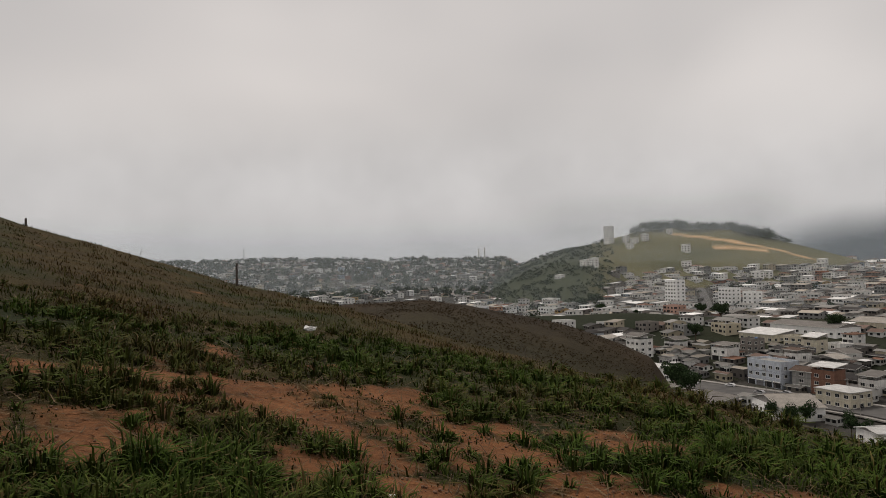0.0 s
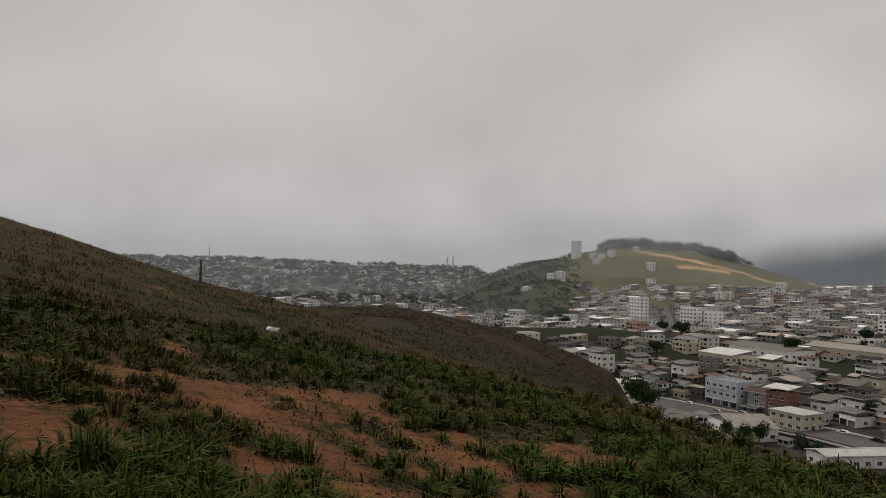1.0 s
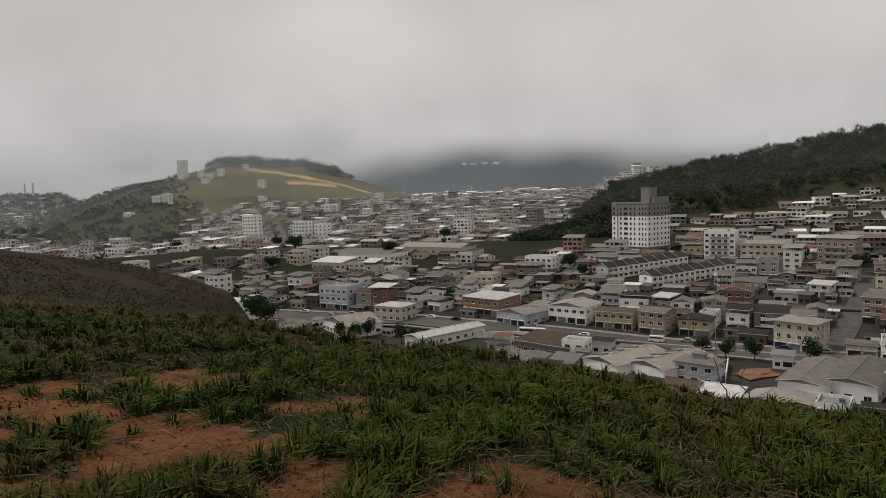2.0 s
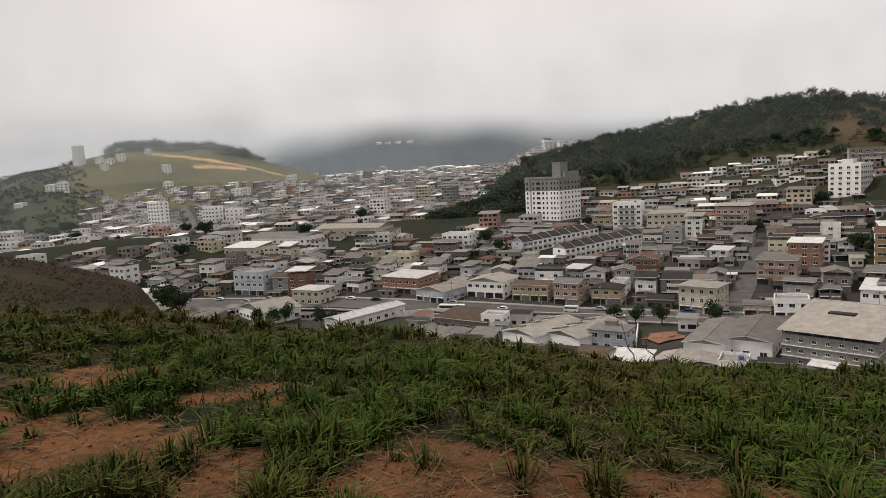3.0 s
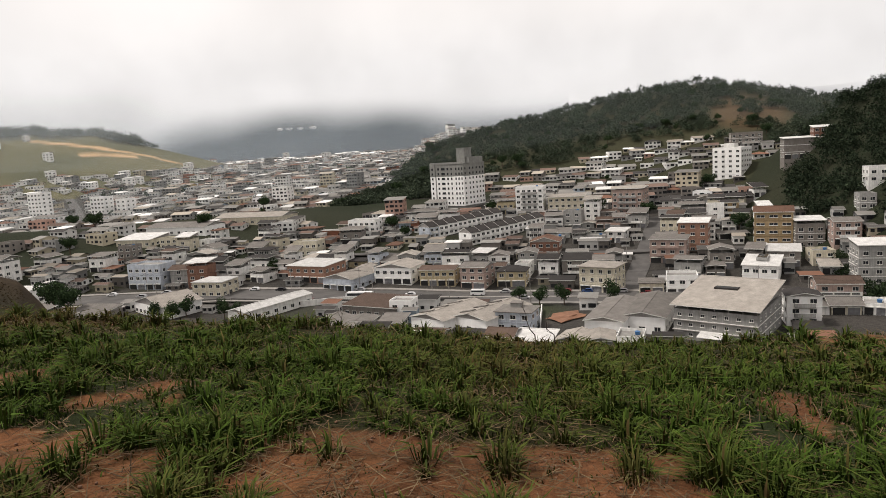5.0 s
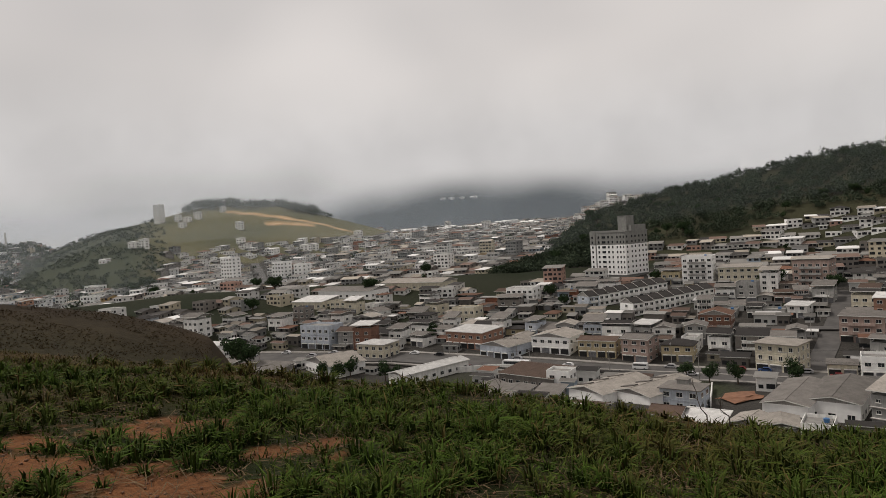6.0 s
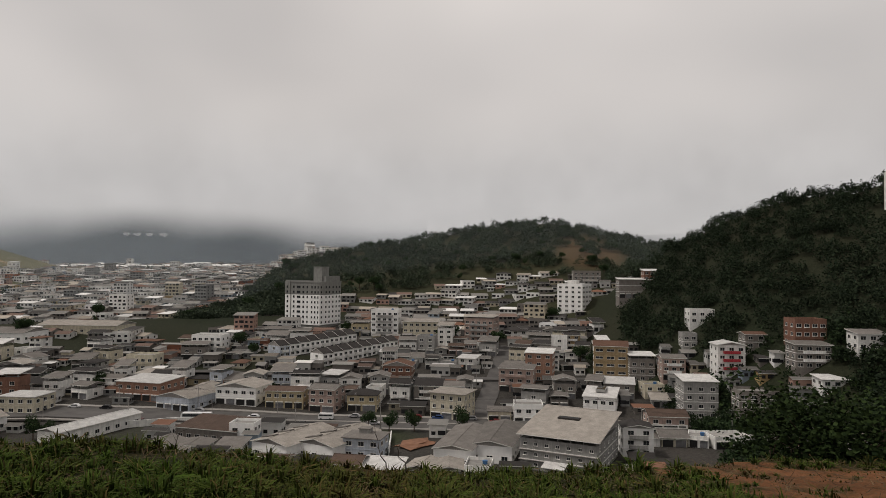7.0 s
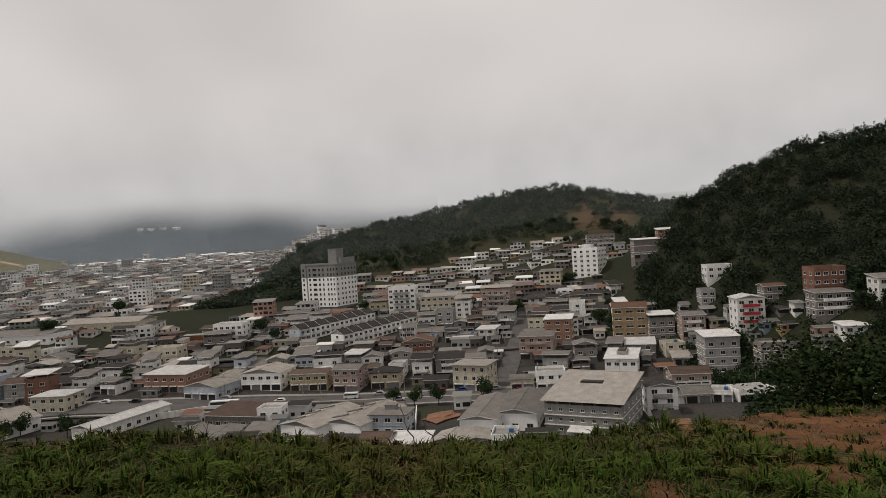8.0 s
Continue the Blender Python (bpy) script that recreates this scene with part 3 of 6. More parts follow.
def house(name, x, y, w, d, floors, wall, roof, cover, label, category="house", group="", shops=0, cols=None, sides=None, fh=2.9, yaw=0.0, bands=True,
          terrace=0.0, pitch=0.2, eave=0.5, win=(1.8, 1.35), under=2.5, parapet=0.9, tank=False, balcony=None, skip=(), z=None):
    """A house or block whose street front is centred on (x, y) and looks down to the avenue; yaw turns it from the street grid."""
    root = new(name)
    m = pose(x, y, ground_at(x, y) if z is None else z, 0, 0, TOWN_YAW + yaw)
    back = m @ Vector((0, d, 0))
    low = min(ground_at(x, y), ground_at(back.x, back.y))
    root.matrix_basis = m
    under = max(under, m.translation.z - low + 1.0)
    under = math.ceil(under * 2) / 2
    tagged(root, label, category, group)
    flat = roof == "flat"
    top = floors * fh
    part("wall", wall_mesh(w, d, floors, fh, WALLS[wall], bands, under, parapet if flat or terrace else 0), root)
    if terrace:
        n = max(2, round(w / 4))
        for i in range(n + 1):
            for q in (0.15, d - 0.15):
                part("post", post_mesh(terrace), root, pose(-w / 2 + 0.15 + (w - 0.3) * i / n, q, top))
        part("roof", roof_mesh(roof, w, d, ROOFS[cover], eave, pitch), root, pose(0, 0, top + terrace + 0.1))
    elif not flat:
        part("roof", roof_mesh(roof, w, d, ROOFS[cover], eave, pitch), root, pose(0, 0, top + 0.15))
    if bands:
        band = kept(("band", w, d, wall), lambda: Shape().box(-w / 2 - 0.09, w / 2 + 0.09, -0.09, d + 0.09, -0.24, 0.0).mesh("floor_band", WALLS["white" if wall in ("grey", "block") else wall]))
        for k in range(1, floors):
            part("floor_band", band, root, pose(0, 0, k * fh + 0.1))
    cols = cols if cols is not None else max(1, round(w / 3.2))
    sides = sides if sides is not None else max(1, round(d / 4.5))
    pane = window_mesh(*win)
    for k in range(floors):
        zc = k * fh + 1.55
        if k == 0 and shops:
            sw = round(w / shops - 0.7, 1)
            for i in range(shops):
                # most fronts get a near-black sheet in place of a shaded interior
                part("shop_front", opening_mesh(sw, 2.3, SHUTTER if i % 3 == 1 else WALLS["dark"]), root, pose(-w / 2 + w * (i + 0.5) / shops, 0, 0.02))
        elif k not in skip:
            for i in range(cols):
                part("window", pane, root, pose(-w / 2 + w * (i + 0.5) / cols, 0, zc))
        for i in range(sides):
            yy = d * (i + 0.5) / sides
            part("window", pane, root, pose(-w / 2, yy, zc, 0, 0, -90))
            part("window", pane, root, pose(w / 2, yy, zc, 0, 0, 90))
    if balcony:
        for k in range(1, floors):
            part("balcony", rail_mesh(round(w * 0.6, 1), WALLS[balcony]), root, pose(0, 0, k * fh))
    if tank:
        part("water_tank", tank_mesh(), root, pose(w * 0.22, d * 0.6, top + (0.07 if flat else 0.6)), "blue plastic water tank")
    c = m @ Vector((0, d / 2, 0))
    turn = abs(math.sin(radians(yaw)))
    SPOTS.append((c.x, c.y, math.hypot(w, d) / 2, w / 2 + turn * d / 2, d / 2 + turn * w / 2))
    return root


def hero(az, d, *rest, **more):
    name, *rest = rest
    if rest[3] == "white" and az < 80:
        rest[3] = "bright"
    return house(name, *polar(az, d), *rest, **more)


# ---- buildings that stand out ----
tower = hero(49.75, 426, "apartment_tower", 26, 21, 1, "white", "flat", "slab", "white apartment tower with grey upper floors and grey stair core", "apartment tower",
             yaw=-24, fh=4.0, cols=0, sides=0, parapet=0, bands=False, z=ground_at(*polar(49.75, 426)) - 2.6)
part("podium", Shape().box(-13.6, 13.6, -0.8, 21.6, -3, 4.0).box(-13.9, 13.9, -1.1, 21.9, 4.0, 4.25).mesh("podium", WALLS["slate"]), tower, None, "grey podium storey")
part("shaft", Shape().box(-13, 13, 0, 21, 4.25, 22.3).box(-13.5, -9.6, -0.5, 3, 4.25, 22.3).box(5.6, 13.25, -0.25, 4, 4.25, 22.3).mesh("shaft", WALLS["bright"]), tower, None, "white rendered middle storeys")
part("upper_storey", Shape().box(-13.1, 13.1, -0.1, 21.1, 22.3, 29.8).box(-13.6, -9.5, -0.6, 3, 22.3, 30.6).box(-13.4, 13.4, -0.4, 21.4, 29.8, 30.3).box(-13.2, 13.2, -0.2, -0.04, 30.3, 31.0).mesh("upper_storey", WALLS["slate"]), tower, None, "grey painted upper two storeys")
part("stair_core", Shape().box(4.2, 10.6, 5, 12, 30.3, 39.2).box(4.0, 10.8, 4.8, 12.2, 39.2, 39.5).mesh("stair_core", WALLS["slate"]), tower, None, "tall grey stair and lift core")
part("penthouse", Shape().box(10.7, 13, 6, 20, 30.3, 33.8).mesh("penthouse", WALLS["slate"]), tower)
part("shadow_joint", Shape().box(-9.5, -8.9, -0.06, 0.2, 4.3, 30).mesh("shadow_joint", WALLS["slate"]), tower, None, "narrow grey vertical joint")
for k in range(8):
    zc = 5.85 + 3.02 * k
    wide = 0 if k < 6 else 0.1
    for q, w, front in ((-11.6, 1.2, 0.5), (-7.0, 1.3, 0.0), (-3.1, 2.8, 0.0), (0.6, 1.3, 0.0), (3.6, 1.0, 0.0), (7.3, 1.0, 0.25), (9.7, 1.0, 0.25), (12.0, 0.8, 0.25)):
        part("window", window_mesh(w, 1.3, WALLS["dark"]), tower, pose(q, -(max(front, wide) if k < 6 or front == 0.5 else wide) - (0.1 if k > 5 and front == 0.5 else 0), zc))
    for q in (1.6, 6.2, 9.4, 13.0, 16.4, 19.4):
        part("window", window_mesh(1.1, 1.2, WALLS["dark"]), tower, pose(13.25 if q < 4 and k < 6 else 13.0 + wide, q, zc, 0, 0, 90))

big = hero(71.0, 192, "workshop_building", 22, 26, 3, "grey", "mono", "tan", "grey rendered workshop under one huge dusty sheet roof", "workshop", yaw=-22, fh=2.8, cols=7, sides=5, terrace=1.3, pitch=0.2, eave=0.9, parapet=0.2, win=(1.1, 0.9))
# closed box; its near-black top sheet paints the darkness of an open hatch
part("roof_hatch", Shape().box(-4.5, 2.0, 14.6, 17.4, 11.6, 12.1).box(-4.1, 1.6, 14.9, 17.1, 12.1, 12.14, 1).mesh("roof_hatch", ROOFS["dark"], WALLS["dark"]), big, None, "roof hatch with raised kerb, the dark of its opening painted on")
for k in (1, 2):
    part("ledge", Shape().box(-11.3, 11.3, -0.5, 0, 2.8 * k - 0.15, 2.8 * k).mesh("ledge", CONCRETE), big)
part("canvas_awning", Shape().slab([(-3.5, -4.2, 2.2), (3, -4.2, 2.2), (3, -0.1, 3.0), (-3.5, -0.1, 3.0)], 0.1).mesh("canvas_awning", ROOFS["metal"]), big, None, "pale sheet awning")

yel = hero(61.8, 255, "corner_building", 13.5, 12, 3, "cream", "hip", "tan", "cream three-storey corner building with rows of windows over shops", "building", yaw=-18, fh=3.2, shops=3, cols=4, sides=3, pitch=0.12, eave=0.8, win=(1.3, 1.5))
hero(54.7, 268, "shop_house", 11.5, 9, 2, "yellow", "hip", "dark", "yellow two-storey shop house with dark hipped roof", shops=2, cols=3, fh=3.1, pitch=0.35)
hero(51.4, 268, "shop_house", 10.5, 11, 3, "pink", "gable", "fibre", "salmon three-storey shop house with sheet roof", shops=2, cols=3, fh=2.9, yaw=-10)
hero(48.4, 274, "shop_house", 15, 10, 2, "yellow", "gable", "brown", "ochre-yellow two-storey shops with brown roof", shops=4, cols=5, fh=3.3)
hero(44.6, 281, "shop_house", 17, 15, 2, "white", "gable_end", "tan", "white two-storey shops with broad pale roof", shops=4, cols=5, fh=3.4, yaw=-6)
hero(67.5, 293, "apartment_house", 14.5, 11, 3, "pink", "mono", "fibre", "salmon three-storey flats with open galleries", shops=3, cols=4, fh=3.3, balcony="pink", yaw=-10, pitch=0.1)
hero(69.4, 308, "apartment_house", 12, 12, 4, "orange", "mono", "metal", "orange four-storey house with pale zinc roof", cols=3, fh=3.2, yaw=-10, pitch=0.12)
hero(75.2, 309, "apartment_house", 14.5, 12, 5, "ochre", "gable", "tile", "ochre five-storey flats with long window bands", cols=3, fh=3.25, win=(3.2, 1.1), shops=3, yaw=-8, pitch=0.3)
hero(77.7, 306, "house", 10.5, 10, 3, "block", "mono", "metal", "bare block three-storey house with zinc roof", fh=3.0, terrace=2.2, pitch=0.12)
hero(80.1, 300, "house", 9.5, 10, 3, "pink", "gable", "fibre", "salmon three-storey house with dull roof", fh=3.0, balcony="white", shops=2)
hero(82.1, 272, "apartment_house", 12.5, 12, 4, "grey", "mono", "metal", "grey four-storey block with sloping zinc roof", cols=3, fh=3.2, win=(1.7, 1.4), terrace=1.2, pitch=0.12)
lowhall = hero(74.3, 268, "hall", 12, 17, 2, "white", "mono", "metal", "white hall with pale roof and long glazed skylight", fh=3.6, yaw=-14, pitch=0.12)
part("skylight", Shape().box(-1.9, 1.9, 5.5, 14, 8.1, 9.2).box(-1.6, 1.6, 5.8, 13.7, 9.2, 9.25, 1).mesh("skylight", WALLS["grey"], GLASS), lowhall, None, "raised grey skylight")
hero(56.5, 388, "apartment_house", 15.5, 13, 5, "white", "flat", "slab", "white five-storey flats with dark balconies", fh=3.1, cols=5, tank=True, balcony="grey")
hero(59.5, 386, "apartment_house", 20, 13, 3, "cream", "mono", "tan", "cream three-storey building with long shop front", fh=3.3, shops=5, cols=6, pitch=0.1)
hero(64.4, 380, "apartment_house", 16.5, 13, 4, "pink", "mono", "tan", "dull salmon four-storey flats with pale flat-pitched roof", fh=3.1, terrace=1.6, pitch=0.08, balcony="grey", yaw=-14)
wr = hero(71.9, 448, "apartment_house", 17, 18, 6, "white", "flat", "slab", "tall white six-storey flats on the slope with rooftop tank room", fh=3.0, cols=4, sides=6, yaw=-26, under=6)
part("tank_room", Shape().box(-3, 3, 4, 10, 18, 21.2).mesh("tank_room", WALLS["white"]), wr)
hero(77.1, 412, "garage_building", 18, 12, 3, "block", "mono", "metal", "bare block storage house with blank wall and zinc roof", fh=3.6, cols=0, shops=5, pitch=0.1, under=6)
hero(78.4, 418, "house", 9, 9, 2, "brick", "mono", "metal", "small brick house with bright zinc roof", under=6)
hero(73.3, 488, "house", 19, 11, 3, "block", "flat", "slab", "bare grey unfinished house with flat slab", under=6, cols=5)
hero(77.6, 492, "house", 15, 10, 2, "cream", "mono", "metal", "pale house high on the slope", under=6)
hero(82.2, 332, "house", 11, 9, 2, "white", "flat", "slab", "bright white two-storey house among trees", under=5, cols=3)
hero(81.3, 318, "house", 6, 8, 2, "grey", "flat", "slab", "narrow grey two-storey house on the slope", under=5)
hero(89.7, 290, "house", 11.5, 10, 3, "brick", "flat", "slab", "unfinished bare brick house with open top floor", under=6, fh=3.2)
hero(89.9, 278, "house", 12.5, 9, 3, "block", "mono", "fibre", "block house with plastered lower floors below a brick one", under=6, balcony="white", pitch=0.1)
hero(91.4, 266, "house", 9.8, 8, 1, "white", "mono", "metal", "low white house with zinc roof and garden wall", under=5, pitch=0.12)
hero(93.6, 280, "house", 10, 8, 2, "white", "mono", "fibre", "low white house on the wooded slope", under=5)
hero(96.2, 282, "house", 9, 9, 2, "white", "flat", "slab", "white two-storey house on the wooded slope", under=6, tank=True)
hero(84.3, 290, "apartment_house", 10.5, 10, 4, "white", "gable_end", "metal", "white four-storey house with red balcony", fh=3.1, balcony="red", under=5)
hero(86.0, 300, "house", 8, 8, 2, "block", "gable", "tile", "bare block gabled house on the slope", under=5)
hero(86.5, 268, "house", 16, 9, 2, "block", "flat", "slab", "roofless house shell with cream walls", under=5, cols=5)
house("warehouse", 146, 208, 33, 9, 1, "white", "gable", "metal", "long white warehouse with pale zinc gable roof", "warehouse", yaw=73, fh=4.0, cols=8, sides=2, pitch=0.22)
for az, d, c in ((47.3, 206, "tan"), (50.9, 203, "tan")):
    shed = hero(az, d, "factory_hall", 13.5, 24, 1, "white", "gable_end", c, "low factory hall with pale patched sheet roof", "factory hall", "factory halls", fh=4.6, yaw=-24, pitch=0.22, cols=3)
    for i in range(3):
        part("skylight", Shape().slab([(-5.9, 3 + 7 * i, 6.0 - 0.62), (-0.9, 3 + 7 * i, 6.0 + 0.48), (-0.9, 5 + 7 * i, 6.0 + 0.48), (-5.9, 5 + 7 * i, 6.0 - 0.62)], 0.3).mesh("skylight", ROOFS["fibre"]), shed)
hero(42.4, 232, "brown_shed", 22, 14, 1, "block", "mono", "brown", "low shed with rusty brown sheet roof", "shed", fh=4.0, yaw=-12, pitch=0.16)
hero(45.1, 226, "house", 8, 7, 2, "white", "flat", "slab", "small white house beside the brown shed", cols=2)
ws = hero(54.7, 202, "white_house", 11.3, 9, 2, "blue", "hip", "fibre", "pale bluish two-storey house with hipped grey roof", fh=3.1, cols=3, pitch=0.2, yaw=-8)
part("roof_tower", Shape().box(-1.6, 1.6, 3, 6, 6.6, 8.3).mesh("roof_tower", WALLS["grey"]), ws)
part("roof_cap", Shape().box(-1.9, 1.9, 2.7, 6.3, 8.3, 8.45).mesh("roof_cap", ROOFS["fibre"]), ws)
for az, d, w in ((62.3, 194, 11), (65.4, 199, 13)):
    hero(az, d, "depot_hall", w, 29, 1, "white", "gable_end", "fibre", "long depot hall with weathered sheet roof", "depot hall", "depot halls", fh=5.0, yaw=-10, pitch=0.2, cols=3)
hero(77.4, 214, "house", 9, 8, 3, "white", "gable_end", "dark", "white three-storey house with two dark roof slopes", fh=2.9, cols=2, balcony="grey")
hero(68.6, 250, "shop_house", 10.5, 9, 2, "white", "flat", "slab", "white two-storey shop with garage doors", fh=3.2, shops=3)
hero(66.2, 252, "shop_house", 8.5, 9, 1, "cream", "hip", "fibre", "low cream shop with hipped grey roof", fh=4.0, shops=2)
sign = hero(79.7, 246, "shop_house", 13, 10, 2, "pink", "gable", "brown", "salmon shop house with long white sign board", fh=3.1, shops=3, cols=3, pitch=0.3)
board = part("sign_board", Shape().box(-6, 6, -1.2, -1.0, 2.6, 3.9).mesh("sign_board", PAINT), sign, None, "white sign board")
for x0, x1 in ((-5.4, -2.4), (-1.9, 2.6), (3.0, 5.3)):
    part("lettering", Shape().box(x0, x1, -1.24, -1.2, 3.05, 3.5).mesh("lettering", WALLS["dark"]), board)
hero(37.4, 297, "shop_house", 20, 16, 2, "orange", "mono", "metal", "brick-orange two-storey store with bright zinc roof", fh=3.6, shops=5, cols=5, pitch=0.07, yaw=-10)
hero(39.9, 279, "open_hall", 15, 20, 1, "blue", "gable_end", "tan", "blue-walled open hall with pale gable roof", "hall", fh=5.0, shops=4, pitch=0.25, yaw=-14)
hero(37.5, 346, "house", 13, 10, 2, "cream", "flat", "slab", "cream two-storey house with flat roof", fh=3.3, cols=4)
hero(42.3, 366, "apartment_house", 15.5, 11, 3, "white", "flat", "slab", "white three-storey block with stepped parapet", fh=2.9)
hero(25.0, 322, "shop_house", 17, 11, 3, "blue", "flat", "slab", "pale blue three-storey commercial house", fh=3.4, cols=5, shops=4)
hero(16.4, 312, "house", 10, 9, 3, "white", "mono", "metal", "white three-storey house with bright zinc roof at the hill foot", fh=2.9, pitch=0.1)
hero(57.6, 308, "house", 13, 12, 2, "brick", "gable_end", "tile", "brick-red two-storey house with clay roof", fh=3.2, pitch=0.3)
hero(27.6, 420, "factory_hall", 40, 20, 1, "white", "gable", "fibre", "wide factory hall with grey roof", "factory hall", "factory halls", fh=4.5, cols=8)
hero(33.2, 432, "factory_hall", 46, 20, 1, "cream", "gable", "tan", "wide factory hall with dusty roof", "factory hall", "factory halls", fh=4.5, cols=8)
hero(24.5, 400, "factory_hall", 22, 16, 1, "cream", "mono", "metal", "cream-fronted hall with pale roof", "factory hall", "factory halls", fh=4, cols=5)
hero(29.5, 292, "house", 14, 12, 2, "cream", "hip", "metal", "cream house with broad pale roof by the square", fh=3.2)
hero(25.0, 276, "storage_hall", 22, 16, 1, "white", "gable_end", "tan", "white hall with broad pale roof beside dark trees", "hall", fh=4.5, pitch=0.25, yaw=-25)
hero(20.6, 280, "house", 16, 10, 1, "block", "mono", "fibre", "low block sheds with grey roof", fh=3.6)
hero(18.4, 598, "apartment_house", 13, 10, 7, "white", "flat", "slab", "bright white seven-storey flats", fh=2.9, cols=4, tank=True)
hero(22.4, 584, "apartment_house", 13, 10, 5, "white", "flat", "slab", "white five-storey flats beside the far street", fh=3.0, cols=4)
hero(24.0, 578, "apartment_house", 9, 11, 4, "white", "flat", "slab", "slim white four-storey flats", fh=3.0, cols=2)
hero(19.0, 570, "house", 22, 10, 2, "white", "gable", "fibre", "long white house below the flats", fh=3.0, cols=6)
hero(13.5, 955, "apartment_tower", 11, 9, 8, "white", "flat", "slab", "white tower on the far ridge", "apartment tower", fh=3.0, cols=3, under=8)
for az, d, w, f in ((14.9, 950, 12, 3), (15.6, 940, 16, 2), (16.4, 944, 14, 3), (15.2, 915, 14, 2), (19.5, 880, 14, 3), (19.5, 818, 14, 2), (18.3, 965, 8, 2), (11.6, 780, 18, 2), (12.3, 772, 14, 3), (9.5, 735, 16, 1), (29.0, 880, 15, 2), (28.0, 790, 16, 3), (24.6, 800, 18, 2), (25.3, 805, 14, 2)):
    hero(az, d, "hillside_house", round(w * 0.66, 1), 6, f, "bright", "mono", "metal", "white house standing alone on the far hillside", "house", "houses on the far hill", under=6, cols=2, sides=1, fh=2.7, terrace=1.2, win=(2.4, 1.3))
hero(95.8, 374, "hilltop_house", 11, 10, 5, "white", "flat", "slab", "white five-storey house above the wooded slope", fh=3.2, under=8, cols=3, balcony="white")

# two terraces of row houses with dark roofs and white fronts
for n, (az, d) in enumerate(((51.9, 333), (48.4, 350))):
    x0, y0 = polar(az, d)
    for i in range(8):
        x, y = x0 + 6.2 * i * math.cos(radians(-13.8)), y0 + 6.2 * i * math.sin(radians(-13.8))
        house("row_house", x, y, 6.2, 10, 2, "bright" if i or n == 0 else "blue", "gable", "dark", "white row house with black pitched roof", "row house", "row houses", cols=2, sides=1, yaw=52, fh=2.9, pitch=0.45, eave=0.25, balcony="white", z=ground_at(x0, y0) + 0.12 * 6.2 * i * 0.55)


# ---- the rest of the town ----
taken = []


def free(x, y, half_w, depth, gap=0.4):
    """Whether a plot with its front at (x, y) keeps clear of what stands."""
    while len(taken) < len(SPOTS):
        a, b, _, hw, hd = SPOTS[len(taken)]
        taken.append((ALONG.x * a + ALONG.y * b, ACROSS.x * a + ACROSS.y * b, hw, hd))
    if len(store.get("taken", ())) != len(taken):
        store["taken"] = np.array(taken)
    t = store["taken"]
    u, v = ALONG.x * x + ALONG.y * y, ACROSS.x * x + ACROSS.y * y + depth / 2
    return not np.any((np.abs(t[:, 0] - u) < t[:, 2] + half_w) & (np.abs(t[:, 1] - v) < t[:, 3] + depth / 2 + gap))


WOOD_EDGE = [(44, -4.2), (48, -3.6), (53, -2.7), (58, -2.4), (61, -1.7), (66, -0.9), (70, -0.5), (74, -0.9), (78, -2.0), (84, -3.5)]
LOOKS = [("white", 42), ("cream", 9), ("block", 22), ("grey", 17), ("pink", 3), ("yellow", 0.7), ("brick", 1.5), ("ochre", 0.6), ("blue", 3), ("orange", 0.3)]
TOPS = [("gable", "fibre", 20), ("gable_end", "fibre", 14), ("mono", "fibre", 16), ("gable", "brown", 12), ("hip", "tile", 6), ("gable", "dark", 18), ("mono", "dark", 8), ("mono", "metal", 12), ("flat", "slab", 14), ("hip", "dark", 6), ("gable_end", "tan", 8), ("mono", "tan", 6)]
pick = random.Random(5)
words = {"white": "white rendered", "cream": "cream rendered", "block": "bare block", "grey": "grey rendered", "pink": "salmon rendered", "yellow": "yellow painted", "brick": "bare brick", "ochre": "ochre painted", "blue": "pale blue", "orange": "orange painted"}
tops = {"fibre": "grey fibre-cement roof", "brown": "brown sheet roof", "tile": "clay tile roof", "dark": "dark weathered roof", "metal": "bright zinc roof", "slab": "flat concrete roof", "tan": "dusty pale roof"}
plots = []
v = 120.0
row = 0
while v < 1500:
    u = -420.0 + pick.uniform(0, 8)
    while u < 1350:
        w = pick.choice((6, 7, 8, 8, 9, 10, 12))
        plots.append((u + w / 2, v + pick.uniform(-1.0, 1.0), w))
        u += w + pick.choice((0.3, 0.5, 1.0, 1.6, 4.0))
    v += 10.6 if row % 2 == 0 else 15.0
    row += 1
near_plots, far_plots = [], []
at = np.array([on_grid(u, v) for u, v, _ in plots])
plot_az, plot_d = np.degrees(np.arctan2(at[:, 0], at[:, 1])), np.hypot(at[:, 0], at[:, 1])
plot_z, plot_land = land(plot_az, plot_d)
